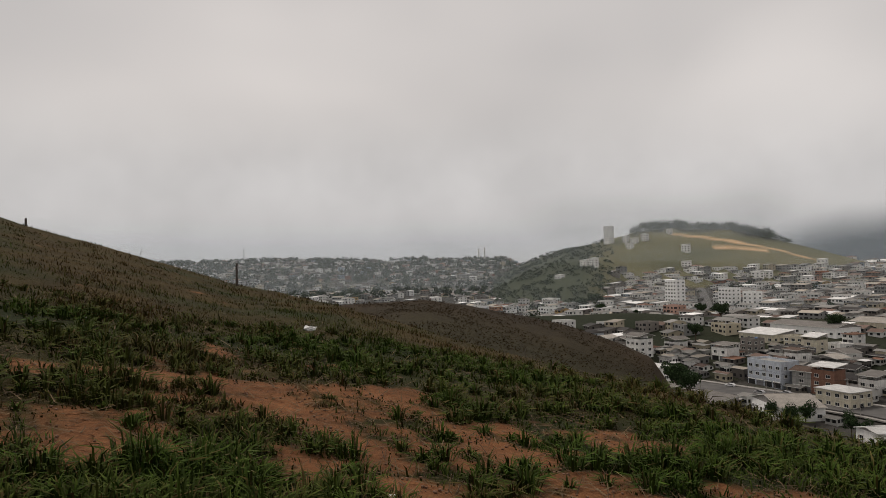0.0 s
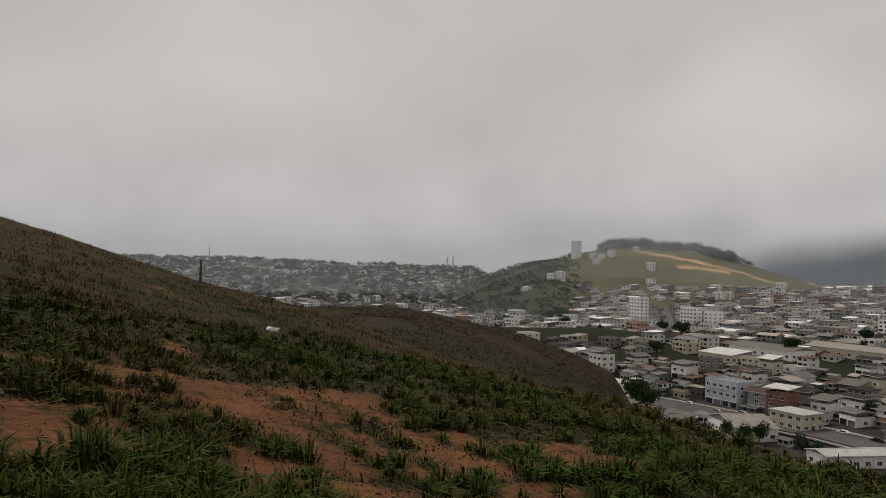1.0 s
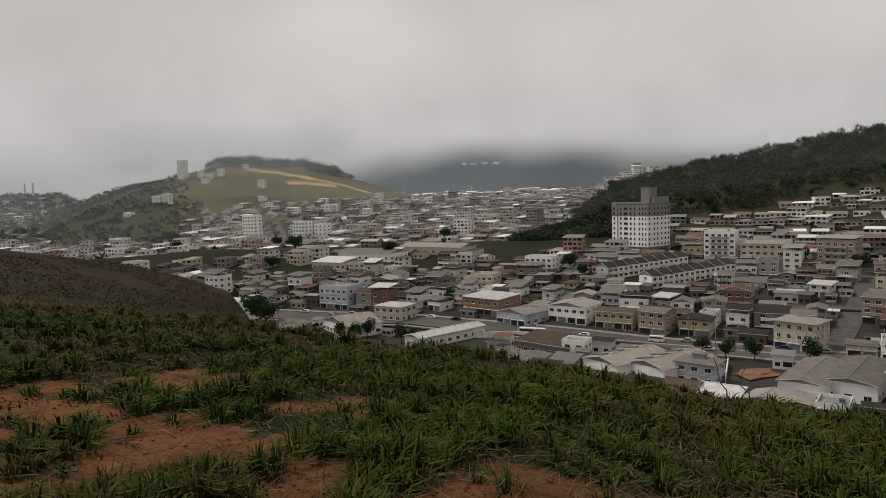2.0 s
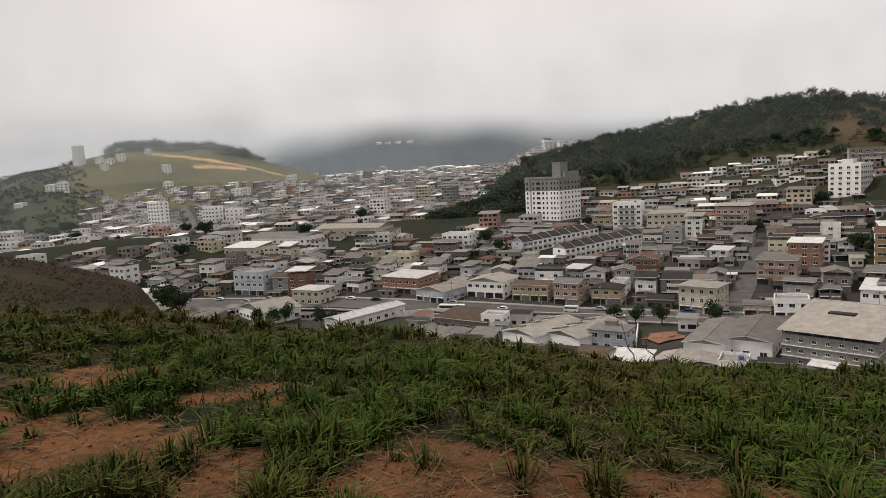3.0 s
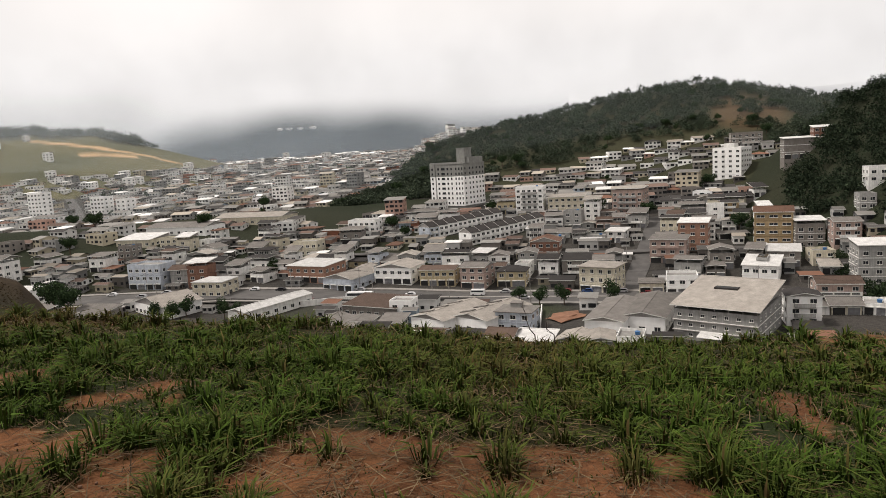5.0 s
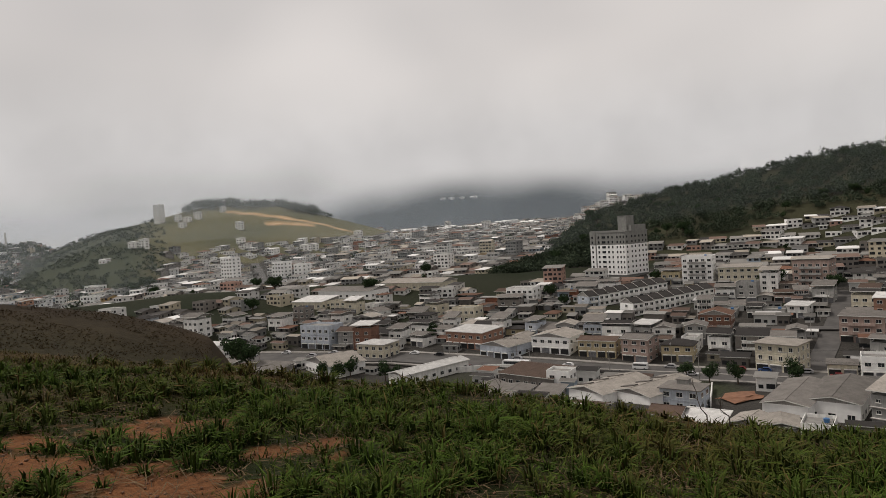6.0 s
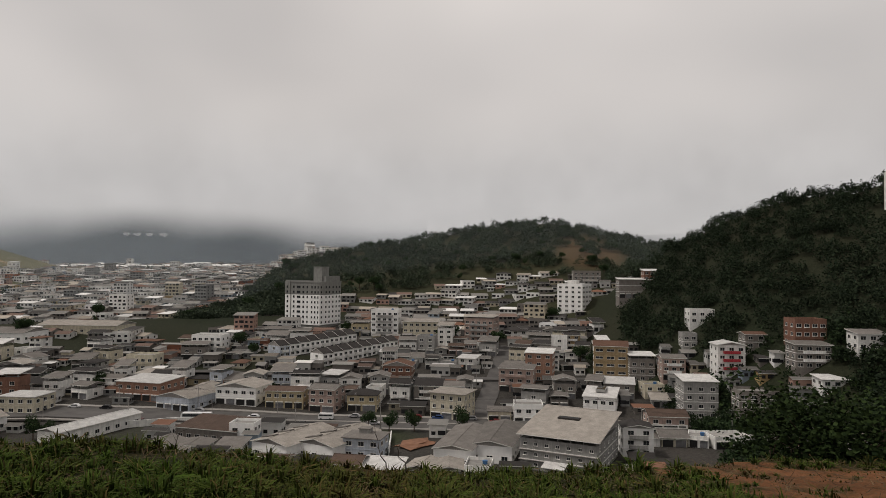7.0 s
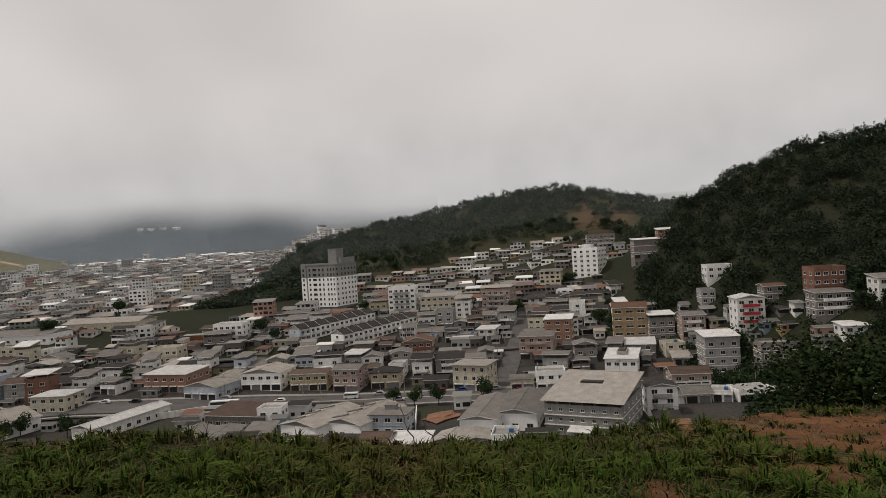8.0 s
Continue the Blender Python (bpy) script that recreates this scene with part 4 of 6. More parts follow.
for (u, v, w), (x, y), az, d, z, which in zip(plots, at.tolist(), plot_az.tolist(), plot_d.tolist(), plot_z.tolist(), plot_land.tolist()):
    if not (8 < az < 99) or d < 178 or d > 1480:
        continue
    el = math.degrees(math.atan2(float(z) - EYE, d))
    which = int(which)
    if which in (1, 2, 6, 7) or (which == 5 and (el > -4.8 or pick.random() < 0.55)) or (which == 4 and (el > float(table(az, WOOD_EDGE)) or az < 51 or az > 77)) or (which == 3 and (el > -0.45 or az < 13)):
        continue
    if 36 < az < 49 and -5.2 - 0.0 * az < el < -4.2 + 0.28 * (az - 40) and d < 640:
        continue
    if 76 < az < 82 and d > 322 and d < 470 or 79 < az < 99 and d < 228 or 10 < az < 11.6 and d < 520 or az < 14 and d < 330:
        continue
    if 26 < az < 33.5 and d < 262 or 56.5 < az < 61 and 195 < d < 240:
        continue
    dep = 9
    if (near_street(x, y, 0.5) or near_street(x + ACROSS.x * dep, y + ACROSS.y * dep, 0.5)) or not free(x, y, w / 2, dep):
        continue
    (near_plots if d < 400 and len(near_plots) < 290 else far_plots).append((x, y, w, which, d, az))
for x, y, w, which, d, az in near_plots:
    wall = pick.choices([k for k, _ in LOOKS], [n for _, n in LOOKS])[0]
    roof, cover, _ = pick.choices(TOPS, [n for *_, n in TOPS])[0]
    floors = pick.choices((1, 2, 3, 4), (54, 36, 9, 1))[0]
    if d < 258:
        floors = 1
    terrace = 2.3 if roof in ("gable", "mono", "gable_end") and pick.random() < 0.5 and d > 252 else 0.0
    lab = f"{words[wall]} {('single', 'two', 'three', 'four')[floors - 1]}-storey house with {tops[cover]}"
    house("house", x, y, w, 9, floors, wall, roof, cover, lab + (" over an open terrace" if terrace else ""), "house", "houses of the town", terrace=terrace, shops=2 if pick.random() < 0.7 else 0,
          cols=pick.choice((1, 2, 2, 3)), sides=pick.choice((0, 1, 1, 2)), yaw=pick.choice((0, 0, 3, -5, 5, -9, 9, -14)), fh=pick.choice((2.5, 2.7, 2.7, 3.0)), eave=pick.choice((0.4, 0.6, 0.9)), tank=roof == "flat" and pick.random() < 0.6, pitch=pick.choice((0.12, 0.2, 0.28)), bands=False, balcony=pick.choice((None, None, None, "white", "grey")) if floors > 1 else None)


# houses farther off, as one mesh with walls, roofs and flat near-black window panes
TINTS = {"white": (0.84, 0.83, 0.8), "cream": (0.56, 0.5, 0.38), "block": (0.22, 0.2, 0.18), "grey": (0.3, 0.3, 0.29), "pink": (0.48, 0.31, 0.25), "yellow": (0.52, 0.43, 0.26), "brick": (0.3, 0.13, 0.08), "ochre": (0.42, 0.3, 0.15), "blue": (0.36, 0.43, 0.5), "orange": (0.45, 0.22, 0.12)}
ROOF_TINTS = {"fibre": (0.2, 0.19, 0.175), "brown": (0.15, 0.1, 0.08), "tile": (0.2, 0.1, 0.065), "dark": (0.05, 0.046, 0.043), "metal": (0.72, 0.71, 0.69), "slab": (0.3, 0.29, 0.27), "tan": (0.34, 0.3, 0.25)}
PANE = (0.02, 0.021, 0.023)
FASCIA = (0.6, 0.59, 0.56)


class Crowd:
    """Many simple houses in one mesh: four-cornered faces with a colour each."""

    def __init__(self):
        self.v, self.c = [], []

    def quad(self, a, b, c, d, colour):
        self.v += (a, b, c, d)
        self.c += (colour,) * 4

    def house(self, m, w, d, floors, colour, roof, top, under=6.0, fh=2.6):
        h = floors * fh

        def p(x, y, z):
            return tuple(m @ Vector((x, y, z)))
        x = w / 2
        c = [(-x, 0), (x, 0), (x, d), (-x, d)]
        for i in range(4):
            a, b = c[i], c[(i + 1) % 4]
            self.quad(p(*a, -under), p(*b, -under), p(*b, h), p(*a, h), colour)
        e, t = 0.6, 0.2
        if roof == "flat":
            self.quad(p(-x, 0, h), p(x, 0, h), p(x, d, h), p(-x, d, h), top)
            for i in range(4):
                a, b = c[i], c[(i + 1) % 4]
                self.quad(p(*a, h), p(*b, h), p(*b, h + 0.8), p(*a, h + 0.8), colour)
        elif roof == "mono":
            r = 0.12 * d
            self.quad(p(-x - e, -e, h + t), p(x + e, -e, h + t), p(x + e, d + e, h + r), p(-x - e, d + e, h + r), top)
            self.quad(p(-x - e, -e, h), p(x + e, -e, h), p(x + e, -e, h + t), p(-x - e, -e, h + t), FASCIA)
            for q in (-x, x):
                self.quad(p(q, 0, h), p(q, d, h), p(q, d, h + r), p(q, 0, h + t), colour)
        else:
            r, k = 0.24 * d / 2 + 0.2, (d / 2 if roof == "hip" else -e)
            mid = d / 2
            if roof != "hip":
                self.quad(p(-x - e, -e, h - 0.22), p(x + e, -e, h - 0.22), p(x + e, -e, h), p(-x - e, -e, h), FASCIA)
            self.quad(p(-x - e, -e, h), p(x + e, -e, h), p(x - k, mid, h + r), p(-x + k, mid, h + r), top)
            self.quad(p(x + e, d + e, h), p(-x - e, d + e, h), p(-x + k, mid, h + r), p(x - k, mid, h + r), top)
            for s in (-1, 1):
                self.quad(p(s * (x + (e if roof == "hip" else 0)), 0, h), p(s * (x + (e if roof == "hip" else 0)), d, h), p(s * (x - (k if roof == "hip" else 0)), mid, h + r), p(s * (x - (k if roof == "hip" else 0)), mid, h + r - 0.01), top if roof == "hip" else colour)
        n = max(2, round(w / 3))
        for f in range(floors):
            for i in range(n):
                q, z = -x + w * (i + 0.5) / n, f * fh + 0.9
                g, t = (1.25, 1.5) if (i + f + int(w * 7)) % 3 == 0 else (0.7, 1.2)
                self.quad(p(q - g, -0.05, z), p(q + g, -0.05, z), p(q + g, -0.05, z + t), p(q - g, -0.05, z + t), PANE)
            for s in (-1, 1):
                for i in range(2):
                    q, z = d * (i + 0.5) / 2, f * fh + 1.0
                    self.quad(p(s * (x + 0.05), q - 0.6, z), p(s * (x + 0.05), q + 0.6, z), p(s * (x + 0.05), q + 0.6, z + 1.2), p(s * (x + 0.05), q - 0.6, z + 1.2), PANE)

    def finish(self, name, label, category):
        n = len(self.v)
        ob = new(name, raw_mesh(name, self.v, np.arange(n).reshape(-1, 4), [HOUSE_PAINT], np.array(self.c)))
        return tagged(ob, label, category, kind="stuff")


def random_house(crowd, x, y, w, dep, white=0.0, yaw=None, tall=0.0, low=False):
    wall = "white" if pick.random() < white else pick.choices([k for k, _ in LOOKS], [n for _, n in LOOKS])[0]
    roof, cover, _ = pick.choices(TOPS, [n for *_, n in TOPS])[0]
    floors = pick.choices((1, 2, 3, 5), (66, 29, 4, 1 + 40 * tall))[0]
    shade, tone = pick.uniform(0.75, 1.1), pick.uniform(0.65, 1.15)
    floors = min(floors, 2 if low or (w < 11 and not tall) else 5)
    if white > 0.9:
        wall, cover, floors, shade, tone = "white", "metal", max(2, floors), 1.1, 1.2
    crowd.house(pose(x, y, ground_at(x, y), 0, 0, TOWN_YAW + (pick.choice((0, 0, 4, -8, 8, -14, 14)) if yaw is None else yaw)), w, dep, floors, tuple(min(0.85, q * shade) for q in TINTS[wall]),
                "gable" if roof == "gable_end" else roof, tuple(q * tone for q in ROOF_TINTS[cover]))


town = Crowd()
for x, y, w, which, d, az in far_plots:
    if d > 650 and pick.random() < 0.16:
        continue
    random_house(town, x, y, w + 1, 10, 0.25 if d > 600 else 0.1)
for x, y, w, which, d, az in far_plots:
    if d < 660:
        SPOTS.append((x + ACROSS.x * 5, y + ACROSS.y * 5, 8, w / 2 + 0.5, 5))
# low sheds, yards under roofs and lean-tos between them
sheds = Crowd()
trial = []
for i in range(14000):
    az, d = pick.uniform(13, 90), math.sqrt(pick.uniform(182 ** 2, 640 ** 2))
    trial.append((az, d))
tz, tland = land(np.array([t[0] for t in trial]), np.array([t[1] for t in trial]))
for (az, d), z, which in zip(trial, tz.tolist(), tland.tolist()):
    el = math.degrees(math.atan2(z - EYE, d))
    if which not in (0, 3, 4, 5) or which == 4 and (el > float(table(az, WOOD_EDGE)) or az < 51) or which == 5 and (el > -6.5 or d < 250) or which == 3 and az < 13:
        continue
    if 36 < az < 49 and el > -5.2 and d < 640 or 26 < az < 33.5 and d < 262 or az < 14 and d < 330 or 56.8 < az < 61 and 195 < d < 240 or az > 79 and d < 228:
        continue
    x, y = polar(az, d)
    w, dep = pick.choice((3.5, 4.5, 5.5, 7, 9)), pick.choice((3.5, 5, 6.5))
    if near_street(x, y, -2) or near_street(x + ACROSS.x * dep, y + ACROSS.y * dep, -2) or not free(x, y, w / 2 - 0.1, dep, 0.0):
        continue
    SPOTS.append((x + ACROSS.x * dep / 2, y + ACROSS.y * dep / 2, 3, w / 2, dep / 2))
    roof, cover, _ = pick.choices(TOPS, [n for *_, n in TOPS])[0]
    wall = pick.choices([k for k, _ in LOOKS], [n for _, n in LOOKS])[0]
    shade, tone = pick.uniform(0.5, 1.0), pick.uniform(0.4, 1.0)
    sheds.house(pose(x, y, z, 0, 0, TOWN_YAW), w, dep, 1, tuple(q * shade for q in TINTS[wall]), "mono" if roof in ("hip", "flat") else "gable" if roof == "gable_end" else roof, tuple(q * tone for q in ROOF_TINTS[cover]), 3.0, pick.choice((2.4, 2.9, 3.6, 4.4)))
for i in range(5200):
    on_slope = i % 2
    az, d = (pick.uniform(51, 77), pick.uniform(400, 610)) if on_slope else (pick.uniform(13, 50), pick.uniform(330, 640))
    z, which = land(az, d)
    el, which = math.degrees(math.atan2(float(z) - EYE, d)), int(which)
    if which not in (0, 3, 4) or which == 3 and az < 13.5 or az > 51 and el > float(table(az, WOOD_EDGE)) or 36 < az < 51 and el > -5.2:
        continue
    x, y = polar(az, d)
    w, dep = pick.choice((5.5, 6.5, 7.5, 9)), pick.choice((5.5, 6.5, 7.5))
    if near_street(x, y, 0) or not free(x, y, w / 2 - 0.3, dep, -0.3):
        continue
    SPOTS.append((x + ACROSS.x * dep / 2, y + ACROSS.y * dep / 2, 4, w / 2, dep / 2))
    random_house(town, x, y, w, dep, 0.15)
sheds.finish("low_sheds", "low sheds and lean-tos packed between the houses", "sheds")
town.finish("town_houses", "crowded white, cream and grey houses filling the valley", "houses")

left_town = Crowd()
for i in range(1100):
    az, d = pick.uniform(-24, 9), math.sqrt(pick.uniform(700 ** 2, 1310 ** 2))
    which = int(land(az, d)[1])
    if which in (1, 2, 3):
        continue
    random_house(left_town, *polar(az, d), pick.uniform(6, 12), 9, 0.0, pick.uniform(-30, 60), 0.0, True)
for i in range(420):
    az, d = pick.uniform(1, 12), pick.uniform(430, 740)
    x, y = polar(az, d)
    if int(land(az, d)[1]) == 0 and free(x, y, 4, 8):
        SPOTS.append((x + ACROSS.x * 4, y + ACROSS.y * 4, 6, 4, 4))
        random_house(left_town, x, y, pick.uniform(6, 10), 8, 0.3)
left_town.finish("hillside_houses", "small houses scattered over a hazy hillside", "houses")

edge = Crowd()
for i in range(46):
    az = 31 + 13.5 * i / 46 + pick.uniform(-0.15, 0.15)
    random_house(edge, *polar(az, pick.uniform(1290, 1400)), pick.uniform(14, 34), 12, 0.95, pick.uniform(-25, 25))
for i in range(90):
    az, d = pick.uniform(47.2, 56), pick.uniform(860, 1005)
    random_house(edge, *polar(az, d), pick.uniform(9, 15), 10, 0.85, pick.uniform(-20, 40), 0.3)
for az in (36.3, 37.0, 37.9, 38.9):
    random_house(edge, *polar(az, 1965), pick.uniform(10, 18), 12, 1.0, 0)
edge.finish("distant_white_houses", "bright white houses far off below the clouds", "houses")


# ---- trees ----
def leaf_cards(centres, sizes, gen, flat=0.0):
    """Four-cornered leaves or sprigs of the given sizes at the given centres, turned at random."""
    n = len(centres)
    a = gen.normal(size=(n, 3))
    a[:, 2] *= 1 - flat
    a /= np.linalg.norm(a, axis=1)[:, None]
    b = np.cross(a, gen.normal(size=(n, 3)))
    b /= np.linalg.norm(b, axis=1)[:, None]
    s = np.asarray(sizes)[:, None]
    a, b = a * s, b * s * gen.uniform(0.45, 0.9, (n, 1))
    v = np.stack([centres - a, centres + b, centres + a, centres - b], 1).reshape(-1, 3)
    return v, np.arange(4 * n).reshape(-1, 4)


def crown_points(gen, n, lumps, r, h):
    """Leaf places on several overlapping lumps, which give an uneven outline with gaps."""
    c = gen.normal(size=(lumps, 3)) * np.array([r * 0.34, r * 0.34, h * 0.2])
    size = gen.uniform(0.3, 0.55, lumps) * r
    k = gen.integers(0, lumps, n)
    p = gen.normal(size=(n, 3))
    p /= np.linalg.norm(p, axis=1)[:, None]
    return c[k] + p * (size[k] * gen.uniform(0.6, 1.05, n))[:, None] * np.array([1, 1, 0.8])


def limb(s, a, b, r0, r1, sides=6):
    a, b = Vector(a), Vector(b)
    t = (b - a).normalized()
    x = t.orthogonal().normalized()
    y = t.cross(x)
    for i in range(sides):
        q = [6.28318 * (i + k) / sides for k in (0, 1)]
        p = [x * math.cos(e) + y * math.sin(e) for e in q]
        s.face((a + p[0] * r0, a + p[1] * r0, b + p[1] * r1, b + p[0] * r1))


def tree(name, seed, height, radius, leaves, size, label, category="tree"):
    gen = np.random.default_rng(seed)
    root = new(name)
    s = Shape()
    fork = height * 0.42
    limb(s, (0, 0, -0.5), (0.1, 0, fork), 0.035 * height, 0.022 * height, 8)
    for i in range(6):
        a = 6.28 * i / 6 + gen.uniform(-0.3, 0.3)
        mid = (math.cos(a) * radius * 0.4, math.sin(a) * radius * 0.4, height * 0.62)
        limb(s, (0.1, 0, fork * gen.uniform(0.8, 1)), mid, 0.016 * height, 0.009 * height)
        limb(s, mid, (math.cos(a + 0.3) * radius * 0.75, math.sin(a + 0.3) * radius * 0.75, height * gen.uniform(0.7, 0.9)), 0.009 * height, 0.003 * height)
    part("trunk", s.mesh("trunk", BARK), root)
    p = crown_points(gen, leaves, 14, radius, height * 0.62) + np.array([0, 0, height * 0.66])
    v, q = leaf_cards(p, gen.uniform(0.5, 1.1, leaves) * size, gen)
    part("crown", raw_mesh("crown", v, q, [LEAF]), root)
    return tagged(root, label, category, "trees of the town")


KINDS = [tree("tree", 11, 8.0, 3.8, 2600, 0.3, "round dark green street tree"), tree("tree", 12, 6.0, 2.7, 2200, 0.24, "small clipped dark green tree"), tree("tree", 13, 10.5, 5.2, 3000, 0.38, "broad dark green tree among the roofs")]
spots = [(55.3, 240, 0, 0.8), (25.4, 268, 1, 1.1), (18.7, 296, 2, 1.25), (26.7, 262, 1, 1.3), (27.7, 268, 1, 1.2), (30.6, 255, 1, 1.15), (31.4, 256, 1, 0.9), (19.5, 290, 2, 1.1), (22.1, 452, 2, 1.1), (57.0, 236, 1, 1.1), (59.1, 236, 1, 1.15), (63.2, 236, 1, 1.25), (20.2, 400, 2, 0.9), (29.8, 420, 2, 1.0), (34.5, 470, 0, 1.2),
         (70.6, 434, 2, 0.9), (69.8, 430, 0, 1.0), (62.0, 372, 2, 1.0), (61.4, 378, 0, 1.1), (66.0, 366, 2, 0.8), (73.8, 330, 0, 1.0), (72.8, 336, 2, 0.9), (35.0, 320, 0, 0.9), (46.0, 352, 0, 0.9), (44.9, 372, 2, 0.8), (53.4, 400, 0, 1.0), (12.5, 560, 2, 1.2), (11.6, 565, 2, 1.1), (12.9, 545, 0, 1.2)]
gaps = 0
while len(spots) < 130 and gaps < 4000:
    gaps += 1
    az, d = pick.uniform(15, 84), math.sqrt(pick.uniform(230 ** 2, 640 ** 2))
    x, y = polar(az, d)
    if int(land(az, d)[1]) in (0, 4) and not near_street(x, y, 2) and free(x, y, 0.5, 1.0):
        spots.append((az, d, pick.choice((0, 1, 1, 2)), pick.uniform(0.6, 1.0)))
for i, (az, d, k, size) in enumerate(spots):
    x, y = polar(az, d)
    m = pose(x, y, ground_at(x, y), 0, 0, pick.uniform(0, 360)) @ Matrix.Diagonal((size, size, size * pick.uniform(0.9, 1.1), 1))
    t = copy_thing(KINDS[k], m) if i > 2 else KINDS[i]
    t.matrix_basis = m


def woods(name, area, count, radius, cards, size, keep, label, seed, mat=None):
    """A wood as one mesh: crowns of many sprigs at random places that keep() accepts."""
    gen = np.random.default_rng(seed)
    a0, a1, d0, d1 = area
    az, d = gen.uniform(a0, a1, count), np.sqrt(gen.uniform(d0 * d0, d1 * d1, count))
    z, which = land(az, d)
    x, y = d * np.sin(np.radians(az)), d * np.cos(np.radians(az))
    ok = keep(az, d, z, which, x, y)
    if len(SPOTS):
        for hx, hy, r, _, _ in SPOTS:
            ok &= (x - hx) ** 2 + (y - hy) ** 2 > (r * 0.8 + radius * 0.8) ** 2
    x, y, z = x[ok], y[ok], z[ok]
    n = len(x)
    r = radius * gen.uniform(0.55, 1.25, n)
    p = gen.normal(size=(n, cards, 3))
    p /= np.linalg.norm(p, axis=2)[..., None]
    p[..., 2] = np.abs(p[..., 2]) * 1.25 - 0.35
    bulge = 1 + 0.35 * np.sin(3 * np.arctan2(p[..., 1], p[..., 0]) + gen.uniform(0, 6, (n, 1)))
    p *= (r[:, None] * bulge * gen.uniform(0.6, 1.05, (n, cards)))[..., None]
    p += np.stack([x, y, z + r * 0.75], -1)[:, None, :]
    v, q = leaf_cards(p.reshape(-1, 3), np.repeat(r, cards) * gen.uniform(0.6, 1.2, n * cards) * size, gen)
    return tagged(new(name, raw_mesh(name, v, q, [mat or FOREST])), label, "forest", kind="stuff")


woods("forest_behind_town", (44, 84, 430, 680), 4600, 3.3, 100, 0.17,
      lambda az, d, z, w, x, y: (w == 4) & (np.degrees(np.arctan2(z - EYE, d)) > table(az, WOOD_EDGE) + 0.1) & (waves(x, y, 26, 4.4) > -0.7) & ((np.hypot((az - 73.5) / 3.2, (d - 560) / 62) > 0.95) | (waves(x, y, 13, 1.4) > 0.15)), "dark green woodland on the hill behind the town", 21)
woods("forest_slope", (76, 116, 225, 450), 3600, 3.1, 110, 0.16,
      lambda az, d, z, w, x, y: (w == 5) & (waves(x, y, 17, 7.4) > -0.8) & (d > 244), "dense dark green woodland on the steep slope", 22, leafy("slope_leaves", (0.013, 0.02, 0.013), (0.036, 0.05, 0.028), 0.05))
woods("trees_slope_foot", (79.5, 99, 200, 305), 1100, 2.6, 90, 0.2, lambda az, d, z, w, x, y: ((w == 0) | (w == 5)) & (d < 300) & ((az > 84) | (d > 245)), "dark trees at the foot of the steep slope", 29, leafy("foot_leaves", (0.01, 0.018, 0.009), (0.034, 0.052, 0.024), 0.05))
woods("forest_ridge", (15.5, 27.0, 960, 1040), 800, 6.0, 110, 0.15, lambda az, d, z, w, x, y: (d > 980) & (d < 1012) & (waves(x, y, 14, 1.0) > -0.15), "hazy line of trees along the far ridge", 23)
woods("scrub_far_hill", (3, 18, 600, 1000), 2600, 2.0, 26, 0.34, lambda az, d, z, w, x, y: (w == 3) & (az < 14) & (waves(x, y, 22, 3.0) > -0.2), "dark scrub over the far hill's flank", 24)
woods("trees_valley_foot", (33, 49, 470, 640), 2600, 3.2, 60, 0.22, lambda az, d, z, w, x, y: (np.degrees(np.arctan2(z - EYE, d)) > -6.3) & (np.degrees(np.arctan2(z - EYE, d)) < -4.0 + 0.28 * (az - 40)) & ((az > 37) | (waves(x, y, 20, 3) > 0.3)), "dark trees along the foot of the hill", 25)
woods("trees_left_town", (-24, 9, 740, 1320), 2600, 4.2, 24, 0.42, lambda az, d, z, w, x, y: ((w == 7) | (w == 0)) & (waves(x, y, 45, 5.0) > -0.35), "trees scattered between hazy hillside houses", 26)
woods("trees_knoll_foot", (7, 14.5, 300, 620), 420, 3.4, 60, 0.24, lambda az, d, z, w, x, y: (w == 0) & (waves(x, y, 30, 6.0) > -0.2), "dark trees behind the brown knoll", 30)
woods("trees_far_town", (12, 50, 560, 1450), 700, 3.6, 22, 0.42, lambda az, d, z, w, x, y: (w == 0) & (waves(x, y, 60, 2.0) > 0.0), "trees scattered between the far houses", 27)
woods("knoll_scrub", (-9, 17, 40, 116), 9000, 0.13, 7, 0.5, lambda az, d, z, w, x, y: (w == 2) & (waves(x, y, 5, 3.3) > -0.3), "low dry scrub on the brown knoll", 28, leafy("dry_scrub", (0.03, 0.022, 0.013), (0.06, 0.042, 0.023)))

# the bush on the hill's edge
bush = new("bush")
gen = np.random.default_rng(31)
stems = Shape()
for i in range(14):
    a = gen.uniform(0, 6.28)
    limb(stems, (gen.uniform(-1.2, 1.2), gen.uniform(-0.5, 0.5), -0.6), (math.cos(a) * 1.9, math.sin(a) * 1.0, gen.uniform(0.9, 2.2)), 0.035, 0.008, 5)
part("stem", stems.mesh("stem", BARK), bush)
p = crown_points(gen, 11000, 26, 3.6, 2.8) * np.array([0.8, 0.6, 0.8]) + np.array([0, 0, 1.1])
p = p[np.hypot(p[:, 0] / 2.3, p[:, 1] / 2.0) < 1]
lv, lq = leaf_cards(p, gen.uniform(0.035, 0.08, len(p)), gen)
part("foliage", raw_mesh("foliage", lv, lq, [leafy("bush_leaves", (0.008, 0.015, 0.006), (0.035, 0.055, 0.018))]), bush)
bx, by = polar(90.6, 19.5)
bush.matrix_basis = pose(bx, by, ground_at(bx, by) - 0.1, 0, 0, -88) @ Matrix.Diagonal((1.1, 1.1, 0.8, 1))
tagged(bush, "dark leafy bush at the edge of the red earth", "bush")

# ---- grass of the hilltop ----
BLADES = by_attribute("grass_blades", 0.75, (0.8, 12.0), 0.3, (0.0, 0.01), 0.06)


